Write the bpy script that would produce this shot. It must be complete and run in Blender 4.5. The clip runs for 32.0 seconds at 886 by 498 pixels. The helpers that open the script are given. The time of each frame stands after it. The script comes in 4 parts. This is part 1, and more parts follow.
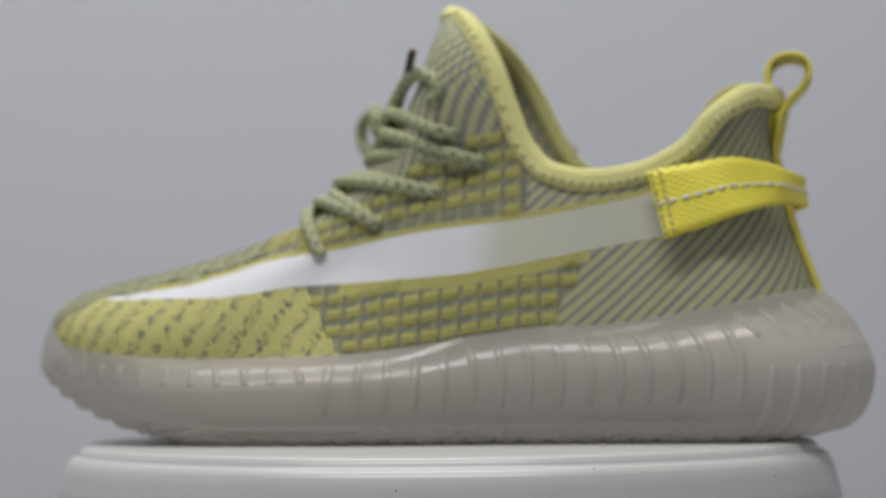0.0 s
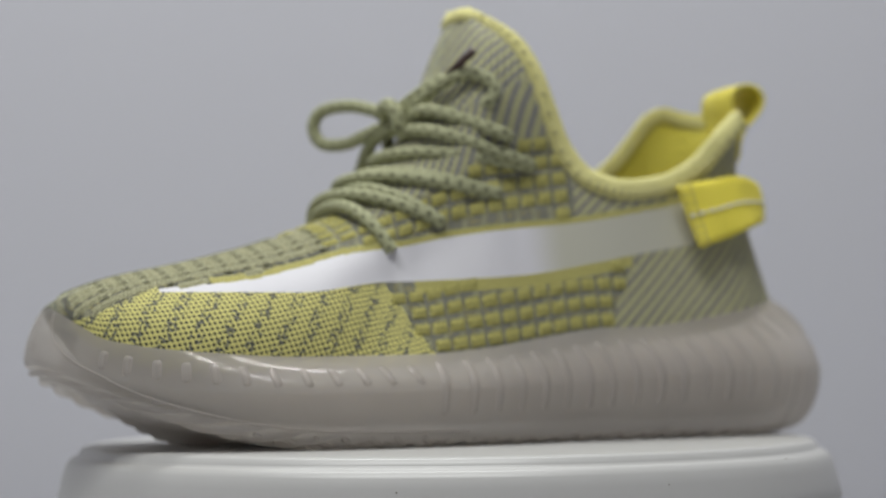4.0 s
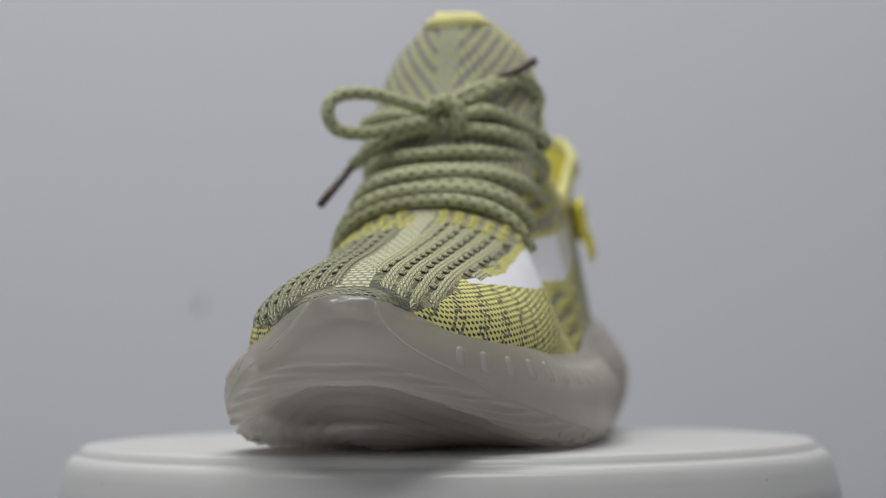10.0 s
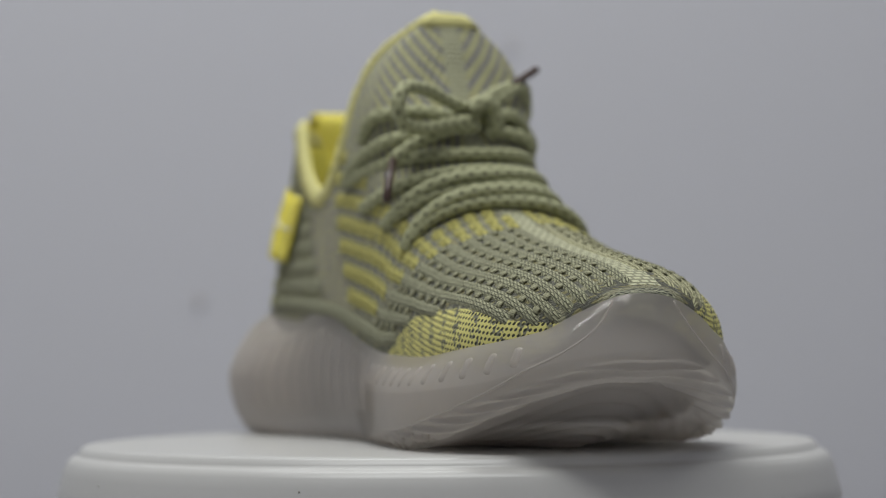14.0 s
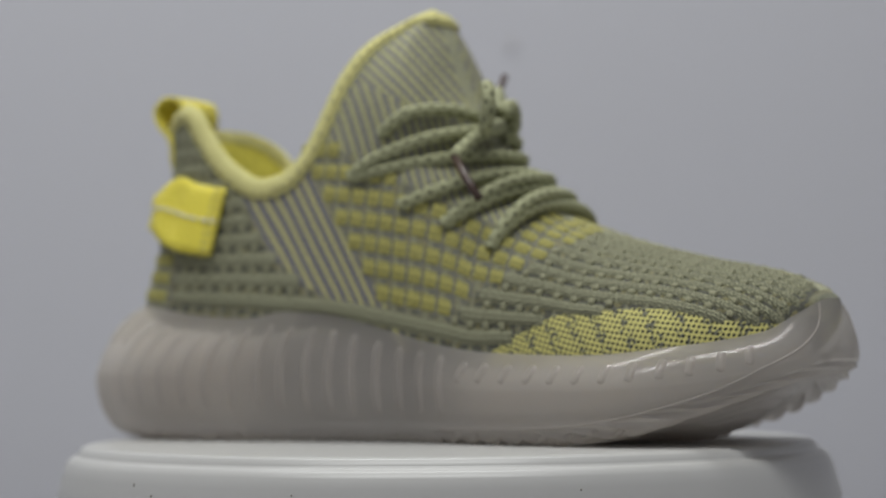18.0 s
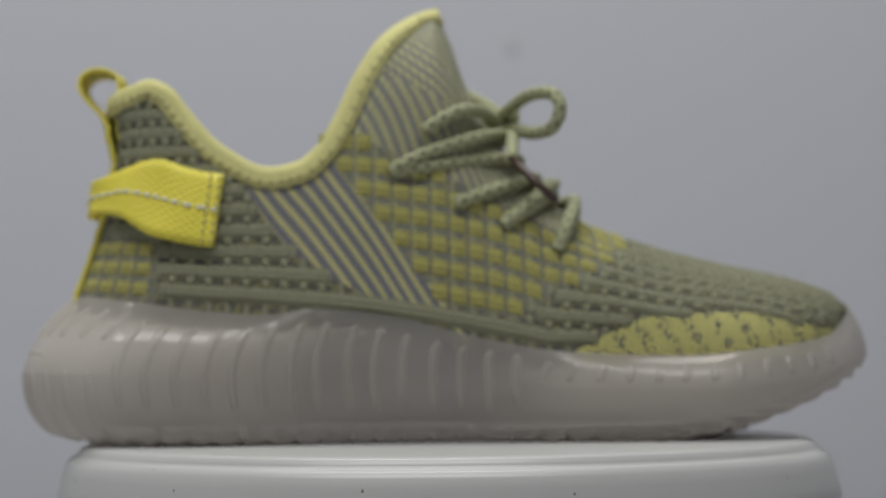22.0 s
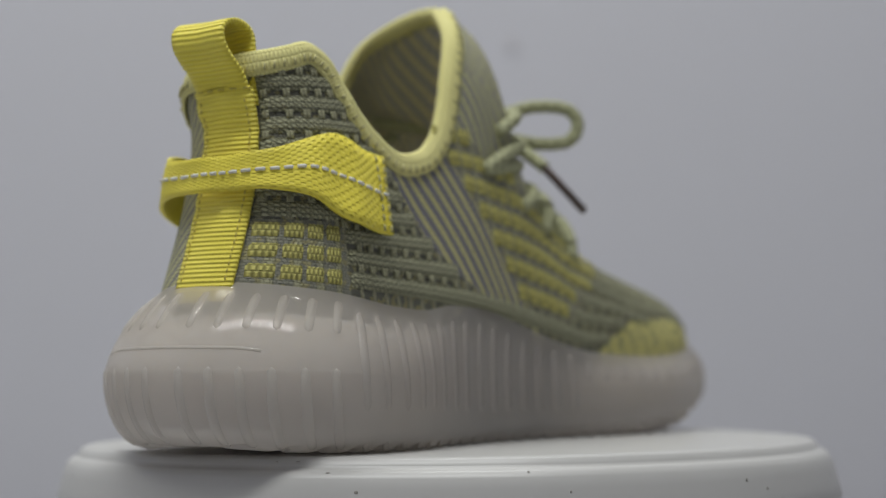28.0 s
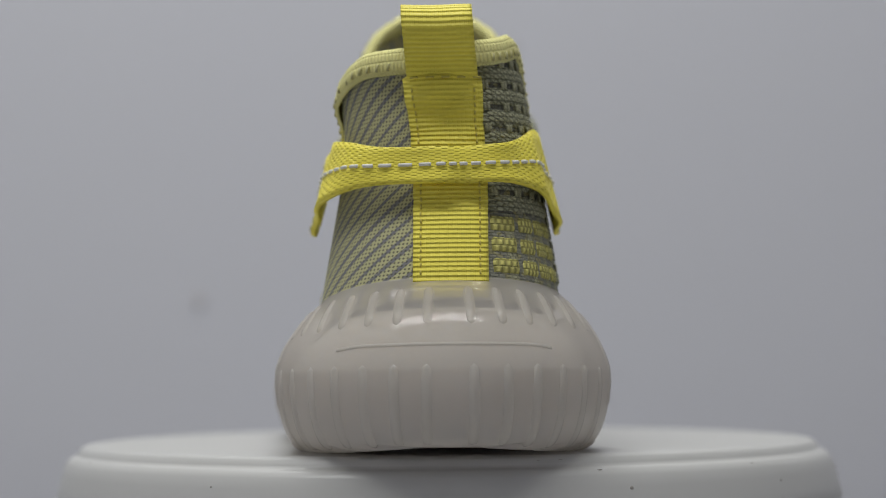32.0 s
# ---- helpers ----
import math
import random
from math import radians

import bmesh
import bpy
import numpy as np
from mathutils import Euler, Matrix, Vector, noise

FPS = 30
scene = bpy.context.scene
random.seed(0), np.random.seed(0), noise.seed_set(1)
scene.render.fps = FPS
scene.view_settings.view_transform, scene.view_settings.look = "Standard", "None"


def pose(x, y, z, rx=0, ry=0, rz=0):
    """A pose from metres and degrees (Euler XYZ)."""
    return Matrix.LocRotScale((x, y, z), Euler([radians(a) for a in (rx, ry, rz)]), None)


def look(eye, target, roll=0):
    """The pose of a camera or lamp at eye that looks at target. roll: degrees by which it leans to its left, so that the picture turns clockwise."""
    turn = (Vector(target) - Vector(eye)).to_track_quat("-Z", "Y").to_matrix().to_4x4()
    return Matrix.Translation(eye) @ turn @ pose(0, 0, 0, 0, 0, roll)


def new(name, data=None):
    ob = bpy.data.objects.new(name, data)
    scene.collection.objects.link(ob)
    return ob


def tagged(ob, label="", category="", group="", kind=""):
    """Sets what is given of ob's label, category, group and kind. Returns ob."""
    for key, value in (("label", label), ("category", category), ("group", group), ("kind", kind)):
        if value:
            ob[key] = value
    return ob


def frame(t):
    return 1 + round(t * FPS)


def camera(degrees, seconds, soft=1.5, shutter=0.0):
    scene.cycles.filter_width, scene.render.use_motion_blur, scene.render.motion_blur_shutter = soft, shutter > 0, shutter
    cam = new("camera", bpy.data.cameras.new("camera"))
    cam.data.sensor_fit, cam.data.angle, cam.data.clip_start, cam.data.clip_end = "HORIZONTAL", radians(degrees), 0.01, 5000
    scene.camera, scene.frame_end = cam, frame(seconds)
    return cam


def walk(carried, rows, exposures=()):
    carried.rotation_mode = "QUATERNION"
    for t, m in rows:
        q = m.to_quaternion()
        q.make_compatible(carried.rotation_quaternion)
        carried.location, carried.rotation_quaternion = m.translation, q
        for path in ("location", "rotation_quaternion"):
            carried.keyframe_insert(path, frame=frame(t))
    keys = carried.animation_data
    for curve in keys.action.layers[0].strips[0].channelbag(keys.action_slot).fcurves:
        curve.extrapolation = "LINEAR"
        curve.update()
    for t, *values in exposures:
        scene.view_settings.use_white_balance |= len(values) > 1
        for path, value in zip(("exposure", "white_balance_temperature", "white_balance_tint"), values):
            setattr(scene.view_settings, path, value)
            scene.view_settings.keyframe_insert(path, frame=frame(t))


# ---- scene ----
cam = camera(26.667, 32.0, 0.9)
cam.data.dof.use_dof = True
cam.data.dof.focus_distance = 0.545
cam.data.dof.aperture_fstop = 7.0
EYE = Vector((0.0, -0.68, 0.0265))
HERE = look(EYE, EYE + Vector((-0.001724, 1.0, 0.06239)), -0.581)
walk(cam, [(0.0, HERE), (32.0, HERE)], exposures=[(0.0, 0.20), (3.0, 0.22), (6.0, 0.27), (9.0, 0.22), (10.0, 0.24), (11.0, 0.36), (11.5, 0.28), (12.0, 0.02), (13.0, 0.03), (17.0, 0.06), (19.0, 0.02), (24.0, -0.02), (27.0, 0.04), (32.0, 0.09)])

# ---- world and lights ----
world = bpy.data.worlds.new("world")
scene.world = world
world.use_nodes = True
world.node_tree.nodes["Background"].inputs["Color"].default_value = (0.95, 0.96, 1.0, 1)
world.node_tree.nodes["Background"].inputs["Strength"].default_value = 0.3


def ceiling_lamp(x, y, z, w, d, watts, colour):
    data = bpy.data.lights.new("panel_light", "AREA")
    data.shape, data.size, data.size_y = "RECTANGLE", w, d
    data.energy, data.color = watts, colour
    ob = new("panel_light", data)
    ob.matrix_world = pose(x, y, z)
    return ob


ceiling_lamp(-0.20, -0.62, 1.55, 1.4, 0.22, 16.9, (0.97, 0.985, 0.965))
ceiling_lamp(-0.12, 0.26, 1.32, 0.9, 0.20, 7.4, (0.97, 0.985, 0.965))


# ---- materials ----
class Mat:
    """A small builder for node materials."""

    def __init__(self, name, rough=0.6):
        self.m = bpy.data.materials.new(name)
        self.m.use_nodes = True
        self.t = self.m.node_tree
        self.b = self.t.nodes["Principled BSDF"]
        self.b.inputs["Roughness"].default_value = rough

    def put(self, socket, value):
        if isinstance(value, bpy.types.NodeSocket):
            self.t.links.new(value, socket)
        elif isinstance(value, tuple) and len(value) == 3 and socket.type == "RGBA":
            socket.default_value = (*value, 1)
        else:
            socket.default_value = value

    def add(self, kind, out, settings=None, **ins):
        n = self.t.nodes.new(kind)
        for k, v in (settings or {}).items():
            setattr(n, k, v)
        for k, v in ins.items():
            key = int(k[1:]) if k[0] == "i" and k[1:].isdigit() else k.replace("_", " ")
            self.put(n.inputs[key], v)
        return n.outputs[out]

    def math(self, op, a, b=0.0, clamp=False):
        return self.add("ShaderNodeMath", 0, {"operation": op, "use_clamp": clamp}, i0=a, i1=b)

    def mix(self, f, a, b):
        return self.add("ShaderNodeMix", 2, {"data_type": "RGBA"}, i0=f, i6=a, i7=b)

    def uv(self, turn=0.0, scale=(1, 1, 1)):
        c = self.add("ShaderNodeTexCoord", 2)
        return self.add("ShaderNodeMapping", 0, None, Vector=c, Rotation=(0, 0, radians(turn)), Scale=scale)

    def obj(self):
        return self.add("ShaderNodeTexCoord", 3)

    def noise(self, vec, scale, detail=3.0):
        return self.add("ShaderNodeTexNoise", 0, None, Vector=vec, Scale=scale, Detail=detail)

    def ramp(self, f, a, b):
        return self.add("ShaderNodeMapRange", 0, {"interpolation_type": "SMOOTHSTEP"}, i0=f, i1=a, i2=b)

    def bump(self, h, strength, dist):
        self.put(self.b.inputs["Normal"], self.add("ShaderNodeBump", 0, None, Height=h, Strength=strength, Distance=dist))

    def colour(self, c):
        self.put(self.b.inputs["Base Color"], c)
        return self.m

    def waves(self, vec, axis, period, phase=0.0):
        """0 to 1 and back along an axis of vec, once a period."""
        xyz = self.t.nodes.new("ShaderNodeSeparateXYZ")
        self.put(xyz.inputs[0], vec)
        a = self.math("MULTIPLY_ADD", xyz.outputs[axis], 2 * math.pi / period)
        a.node.inputs[2].default_value = phase
        return self.math("MULTIPLY_ADD", self.math("SINE", a), 0.5), a

    def wave(self, vec, axis, period, phase=0.0):
        o, _ = self.waves(vec, axis, period, phase)
        o.node.inputs[2].default_value = 0.5
        return o


YELLOW = (0.70, 0.65, 0.20)
PALE = (0.86, 0.81, 0.34)
OLIVE = (0.45, 0.45, 0.29)
SLATE = (0.16, 0.155, 0.175)
DARK = (0.075, 0.078, 0.065)


def stitches(k, vec, w, h, joint=0.20):
    """Height of rows of small loops."""
    t = k.add("ShaderNodeTexBrick", 1, {"offset": 0.5}, Vector=vec, Scale=1.0, Mortar_Size=h * joint, Mortar_Smooth=1.0,
              Brick_Width=w, Row_Height=h)
    return k.math("SUBTRACT", 1.0, t)


def holes(k, vec, p, q):
    """0 to 1: a lattice of small round gaps between yarns."""
    a = k.math("SUBTRACT", k.math("MULTIPLY", k.wave(vec, 0, p), 2.0), 1.0)
    b = k.math("SUBTRACT", k.math("MULTIPLY", k.wave(vec, 1, q), 2.0), 1.0)
    return k.math("MULTIPLY", a, b)


def open_knit(name, main, fleck, turn, size=1.0):
    """An open yellow mesh of yarn with dark gaps and bands of darker flecks."""
    k = Mat(name, 0.85)
    v = k.uv(turn)
    h = holes(k, v, 0.0026 * size, 0.0023 * size)
    gap = k.ramp(h, 0.14, 0.48)
    fine = k.noise(v, 1100.0)
    band = k.ramp(k.wave(v, 0, 0.0080), 0.35, 0.75)
    spot = k.ramp(k.noise(k.uv(turn, (1.0, 0.8, 1)), 720.0, 0.0), 0.52, 0.58)
    c = k.mix(k.math("MULTIPLY", band, spot), main, fleck)
    c = k.mix(k.math("MULTIPLY", fine, 0.3), c, tuple(x * 0.62 for x in main))
    c = k.mix(k.math("MULTIPLY", gap, 0.95), c, (0.04, 0.042, 0.035))
    k.bump(k.math("SUBTRACT", k.math("MULTIPLY", fine, 0.3), gap), 0.9, 0.0006)
    return k.colour(c)


def posts(name, ground, post, pitch, share):
    """The ground between raised rows: dark yarn crossed by upright paler stitches."""
    k = Mat(name, 0.85)
    v = k.uv()
    p = k.math("ADD", k.wave(v, 0, pitch), k.math("MULTIPLY", k.math("SUBTRACT", k.noise(v, 520.0), 0.5), 0.9))
    p = k.ramp(p, share, share + 0.3)
    fine = k.noise(v, 1000.0)
    fleck = k.ramp(k.noise(v, 420.0, 0.0), 0.56, 0.62)
    c = k.mix(k.math("MULTIPLY", fleck, 0.6), ground, (0.45, 0.40, 0.15))
    c = k.mix(p, c, post)
    loop = stitches(k, v, 0.0013, 0.0010)
    c = k.mix(k.math("MULTIPLY", k.math("SUBTRACT", 1.0, loop), 0.28), c, DARK)
    c = k.mix(k.math("MULTIPLY", fine, 0.35), c, tuple(x * 0.6 for x in ground))
    k.bump(k.math("ADD", k.math("MULTIPLY", loop, 0.5), p), 0.9, 0.0008)
    return k.colour(c)


def striped(name, a, b, turn, period, edge=0.5, w=0.0017, h=0.0013):
    """Two yarns in slanting stripes."""
    k = Mat(name, 0.85)
    v = k.uv(turn)
    wob = k.math("MULTIPLY", k.math("SUBTRACT", stitches(k, v, 0.0017, 0.0013), 0.5), 0.25)
    s = k.ramp(k.math("ADD", k.wave(v, 1, period), wob), edge - 0.06, edge + 0.06)
    gap = k.ramp(holes(k, k.uv(turn), w * 1.4, h * 1.4), 0.22, 0.62)
    fine = k.noise(v, 1000.0)
    c = k.mix(s, a, b)
    c = k.mix(k.math("MULTIPLY", gap, 0.85), c, DARK)
    c = k.mix(k.math("MULTIPLY", fine, 0.3), c, tuple(x * 0.62 for x in a))
    k.bump(k.math("SUBTRACT", k.math("MULTIPLY", fine, 0.4), gap), 0.8, 0.0005)
    return k.colour(c)


def yarn(name, main, w=0.0012, h=0.0009, turn=0.0, dark=0.5, lines=0.0, joint=0.20, deep=0.0005):
    k = Mat(name, 0.85)
    v = k.uv(turn)
    loop = stitches(k, v, w, h, joint)
    fine = k.noise(k.obj(), 1200.0)
    c = k.mix(k.math("MULTIPLY", k.math("SUBTRACT", 1.0, loop), dark), main, tuple(x * 0.35 for x in main))
    c = k.mix(k.math("MULTIPLY", fine, 0.3), c, tuple(x * 0.66 for x in main))
    height = k.math("ADD", loop, k.math("MULTIPLY", fine, 0.4))
    if lines:
        groove = k.ramp(k.wave(k.uv(), 1, lines), 0.25, 0.02)
        c = k.mix(k.math("MULTIPLY", groove, 0.65), c, tuple(x * 0.3 for x in main))
        height = k.math("SUBTRACT", height, groove)
    k.bump(height, 0.8, deep)
    return k.colour(c)


def braid(name, main):
    """A round braided cord: plump crossing strands with dark gaps."""
    k = Mat(name, 0.8)
    v = k.uv()
    gap = k.ramp(holes(k, v, 0.0046, 0.0050), 0.22, 0.66)
    fine = k.noise(v, 1300.0)
    c = k.mix(k.math("MULTIPLY", gap, 0.6), main, (0.10, 0.105, 0.06))
    c = k.mix(k.math("MULTIPLY", fine, 0.4), c, tuple(x * 0.6 for x in main))
    k.bump(k.math("SUBTRACT", k.math("MULTIPLY", fine, 0.3), gap), 0.9, 0.0009)
    return k.colour(c)


M_TOE = open_knit("yellow_open_knit", (0.76, 0.71, 0.25), (0.17, 0.175, 0.15), -28)
M_GRID = posts("grey_grid_ground", (0.28, 0.28, 0.22), (0.44, 0.43, 0.27), 0.0067, 0.62)
M_CORD = posts("dark_ground_knit", (0.16, 0.16, 0.125), (0.40, 0.39, 0.25), 0.0065, 0.66)
M_RIDGE = yarn("pale_olive_knit", (0.56, 0.56, 0.37), 0.0030, 0.0022, 90, 0.9, 0.0, 0.36)
M_HEEL = striped("olive_and_slate_diagonal_knit", (0.55, 0.53, 0.29), (0.20, 0.20, 0.24), 40, 0.0036, 0.80, 0.0013, 0.0011)
M_BAND = striped("yellow_and_slate_diagonal_knit", (0.62, 0.58, 0.26), (0.17, 0.17, 0.235), 54, 0.0044, 0.42)
M_TONGUE = striped("olive_and_slate_upright_knit", (0.54, 0.525, 0.28), (0.26, 0.26, 0.27), 0, 0.0036, 0.6)
M_BLOCK = yarn("yellow_knit_block", YELLOW, 0.0013, 0.0020, 0, 0.85, 0.0, 0.26, 0.0009)
M_STRIP = yarn("olive_cord", OLIVE, 0.0017, 0.0011, 30, 0.75, 0.0014, 0.30, 0.0008)
M_STRIP2 = yarn("yellowish_olive_cord", (0.60, 0.585, 0.35), 0.0017, 0.0011, 30, 0.6, 0.0014, 0.30, 0.0006)
M_EDGE = yarn("yellow_edge_yarn", (0.62, 0.575, 0.19), 0.0013, 0.0016, 0, 0.6)
M_BIND = yarn("pale_yellow_binding", PALE, 0.0012, 0.0020, 0, 0.16, 0.0, 0.2, 0.0004)
M_LACE = braid("olive_braided_cord", (0.45, 0.46, 0.27))
M_TIP = open_knit("pale_and_dark_mottled_knit", (0.30, 0.305, 0.22), (0.55, 0.55, 0.38), 40, 1.2)
M_POST = yarn("pale_olive_loop_yarn", (0.40, 0.395, 0.25), 0.0012, 0.0009, 0, 0.4)
M_LINING = yarn("yellow_lining", (0.88, 0.79, 0.12), 0.0014, 0.0012, 0, 0.2)
M_LINING2 = striped("olive_striped_lining", (0.76, 0.71, 0.42), (0.46, 0.46, 0.45), 0, 0.0042, 0.55)


def webbing(name, main, period, axis):
    k = Mat(name, 0.55)
    v = k.uv()
    rib = k.wave(v, axis, period)
    weave = stitches(k, v, 0.0026, 0.0013)
    h = k.math("ADD", k.math("MULTIPLY", rib, 1.4), k.math("MULTIPLY", weave, 0.3))
    c = k.mix(k.math("MULTIPLY", k.math("SUBTRACT", 1.0, rib), 0.25), main, (0.50, 0.38, 0.0))
    c = k.mix(k.math("MULTIPLY", k.noise(v, 700.0), 0.2), c, tuple(x * 0.8 for x in main))
    k.bump(h, 0.7, 0.0005)
    k.b.inputs["Sheen Weight"].default_value = 0.1
    return k.colour(c)


def woven(name, main):
    """Flat webbing: short raised floats in staggered rows."""
    k = Mat(name, 0.55)
    v = k.uv()
    weave = k.math("SUBTRACT", 1.0, k.ramp(holes(k, v, 0.0036, 0.0024), 0.0, 0.9))
    c = k.mix(k.math("MULTIPLY", k.math("SUBTRACT", 1.0, weave), 0.12), main, (0.42, 0.30, 0.0))
    c = k.mix(k.math("MULTIPLY", k.noise(v, 700.0), 0.2), c, tuple(x * 0.8 for x in main))
    k.bump(weave, 0.8, 0.0007)
    return k.colour(c)


M_TAPE = webbing("yellow_ribbed_tape", (0.96, 0.84, 0.10), 0.0015, 0)
M_STRAP = woven("yellow_woven_webbing", (0.97, 0.84, 0.09))


def rubber(name, main, rough, see, coat):
    """Cast translucent rubber: a milky skin that lets a share of the light straight through."""
    k = Mat(name, rough)
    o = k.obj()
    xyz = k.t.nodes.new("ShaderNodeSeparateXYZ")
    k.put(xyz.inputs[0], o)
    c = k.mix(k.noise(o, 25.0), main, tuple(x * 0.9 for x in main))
    # paler towards the back of the heel
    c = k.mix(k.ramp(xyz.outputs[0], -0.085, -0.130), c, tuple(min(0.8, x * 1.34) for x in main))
    k.b.inputs["Coat Weight"].default_value = coat
    k.b.inputs["Coat Roughness"].default_value = 0.06
    k.b.inputs["Specular IOR Level"].default_value = 0.2
    k.bump(k.math("ADD", k.noise(o, 190.0), k.math("MULTIPLY", k.noise(o, 60.0), 1.5)), 0.25, 0.001)
    k.colour(c)
    # clearer towards the thin upper rim
    thin = k.math("MULTIPLY", k.ramp(xyz.outputs[2], 0.032, 0.046), 0.20)
    cloud = k.math("ADD", k.math("MULTIPLY", k.noise(o, 30.0), 0.16), k.math("ADD", thin, see - 0.08))
    passing = k.add("ShaderNodeBsdfTransparent", 0, None, Color=(0.97, 0.955, 0.92))
    glow = k.add("ShaderNodeBsdfTranslucent", 0, None, Color=tuple(min(1.0, x * 1.35) for x in main))
    skin = k.add("ShaderNodeMixShader", 0, None, i0=0.50, i1=k.b.outputs[0], i2=glow)
    both = k.add("ShaderNodeMixShader", 0, None, i0=cloud, i1=skin, i2=passing)
    k.put(k.t.nodes["Material Output"].inputs["Surface"], both)
    return k.m


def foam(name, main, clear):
    """The soft filling of the sole: milky, with the inner arch's shade painted grey."""
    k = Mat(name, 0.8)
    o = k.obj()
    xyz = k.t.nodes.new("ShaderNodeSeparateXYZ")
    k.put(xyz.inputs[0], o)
    arch_shade = k.math("MULTIPLY", k.ramp(xyz.outputs[0], -0.075, -0.035), k.ramp(xyz.outputs[0], 0.045, 0.005))
    arch_shade = k.math("MULTIPLY", arch_shade, k.ramp(xyz.outputs[1], 0.0, -0.02))
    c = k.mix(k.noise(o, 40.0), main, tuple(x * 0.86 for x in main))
    # clear is the grey that stands in for shade in the hollow arch
    c = k.mix(arch_shade, c, clear)
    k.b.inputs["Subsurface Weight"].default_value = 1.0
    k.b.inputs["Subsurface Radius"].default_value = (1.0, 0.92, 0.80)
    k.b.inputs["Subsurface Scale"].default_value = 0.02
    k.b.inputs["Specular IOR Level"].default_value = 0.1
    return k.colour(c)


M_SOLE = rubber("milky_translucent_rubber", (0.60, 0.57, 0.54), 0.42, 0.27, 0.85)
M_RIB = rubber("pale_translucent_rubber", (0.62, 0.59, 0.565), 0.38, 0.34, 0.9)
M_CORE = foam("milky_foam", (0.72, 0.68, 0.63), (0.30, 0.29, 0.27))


def plain(name, main, rough, grain=0.1, scale=60.0, bump=0.02):
    k = Mat(name, rough)
    n = k.noise(k.obj(), scale, 4.0)
    k.bump(n, bump, 0.001)
    return k.colour(k.mix(k.math("MULTIPLY", n, grain * 2), main, tuple(x * 0.8 for x in main)))


M_AGLET = plain("brown_plastic", (0.075, 0.045, 0.035), 0.35)
M_THREAD = plain("white_thread", (0.78, 0.77, 0.72), 0.7)
M_YTHREAD = plain("yellow_thread", (0.62, 0.52, 0.10), 0.7)
M_OVERLOCK = plain("olive_overlock_thread", (0.46, 0.43, 0.20), 0.8)
M_PLATTER = plain("white_gloss_plastic", (0.51, 0.505, 0.49), 0.36, 0.05)
M_BASE = plain("brown_black_plastic", (0.04, 0.028, 0.022), 0.5)
M_WALL = plain("white_wall_paint", (0.60, 0.60, 0.64), 0.9, 0.04, 3.0)
M_TABLE = plain("white_table_laminate", (0.45, 0.45, 0.46), 0.7, 0.04, 8.0)
M_SCUFF = plain("grey_scuff", (0.34, 0.32, 0.29), 0.8)
M_STAIN = plain("brown_wall_stain", (0.60, 0.582, 0.595), 0.9)


def white_mesh():
    k = Mat("white_sheer_mesh", 0.5)
    v = k.uv()
    xyz = k.t.nodes.new("ShaderNodeSeparateXYZ")
    k.put(xyz.inputs[0], v)
    back = k.ramp(xyz.outputs[0], -0.012, -0.030)
    fine = stitches(k, v, 0.0010, 0.0008)
    c = k.mix(back, (0.70, 0.69, 0.72), (0.53, 0.52, 0.43))
    k.bump(fine, 0.2, 0.0003)
    return k.colour(c)


M_WHITE = white_mesh()


# ---- building helpers ----
def link(name, me, material, parent=None, label=""):
    ob = new(name, me)
    if material and not me.materials:
        me.materials.append(material)
    ob.parent = parent
    return tagged(ob, label)


def part(name, bm, material, parent, label="", smooth=True):
    """One mesh object under a thing or a part."""
    me = bpy.data.meshes.new(name)
    bm.normal_update()
    bm.to_mesh(me)
    bm.free()
    if smooth:
        me.shade_smooth()
    return link(name, me, material, parent, label)


def curve(x, *knots):
    """A smooth line through (x, y) knots."""
    xs, ys = [k[0] for k in knots], [k[1] for k in knots]
    if x <= xs[0]:
        return ys[0]
    if x >= xs[-1]:
        return ys[-1]
    i = max(j for j in range(len(xs) - 1) if xs[j] <= x)

    def slope(j):
        if j == 0 or j == len(xs) - 1:
            a, b = (0, 1) if j == 0 else (-2, -1)
            return (ys[b] - ys[a]) / (xs[b] - xs[a])
        d0 = (ys[j] - ys[j - 1]) / (xs[j] - xs[j - 1])
        d1 = (ys[j + 1] - ys[j]) / (xs[j + 1] - xs[j])
        return 0.0 if d0 * d1 <= 0 else 2 * d0 * d1 / (d0 + d1)

    h = xs[i + 1] - xs[i]
    u = (x - xs[i]) / h
    return ((1 + 2 * u) * (1 - u) ** 2 * ys[i] + u * (1 - u) ** 2 * h * slope(i)
            + u * u * (3 - 2 * u) * ys[i + 1] + u * u * (u - 1) * h * slope(i + 1))


def spline(pts, steps):
    """A smooth path through a few points."""
    pts = [Vector(p) for p in pts]
    out = []
    for i in range(len(pts) - 1):
        p0, p1, p2 = pts[max(i - 1, 0)], pts[i], pts[i + 1]
        p3 = pts[min(i + 2, len(pts) - 1)]
        for k in range(steps):
            u = k / steps
            out.append(0.5 * (2 * p1 + (p2 - p0) * u + (2 * p0 - 5 * p1 + 4 * p2 - p3) * u * u
                              + (3 * p1 - p0 - 3 * p2 + p3) * u ** 3))
    return out + [pts[-1]]


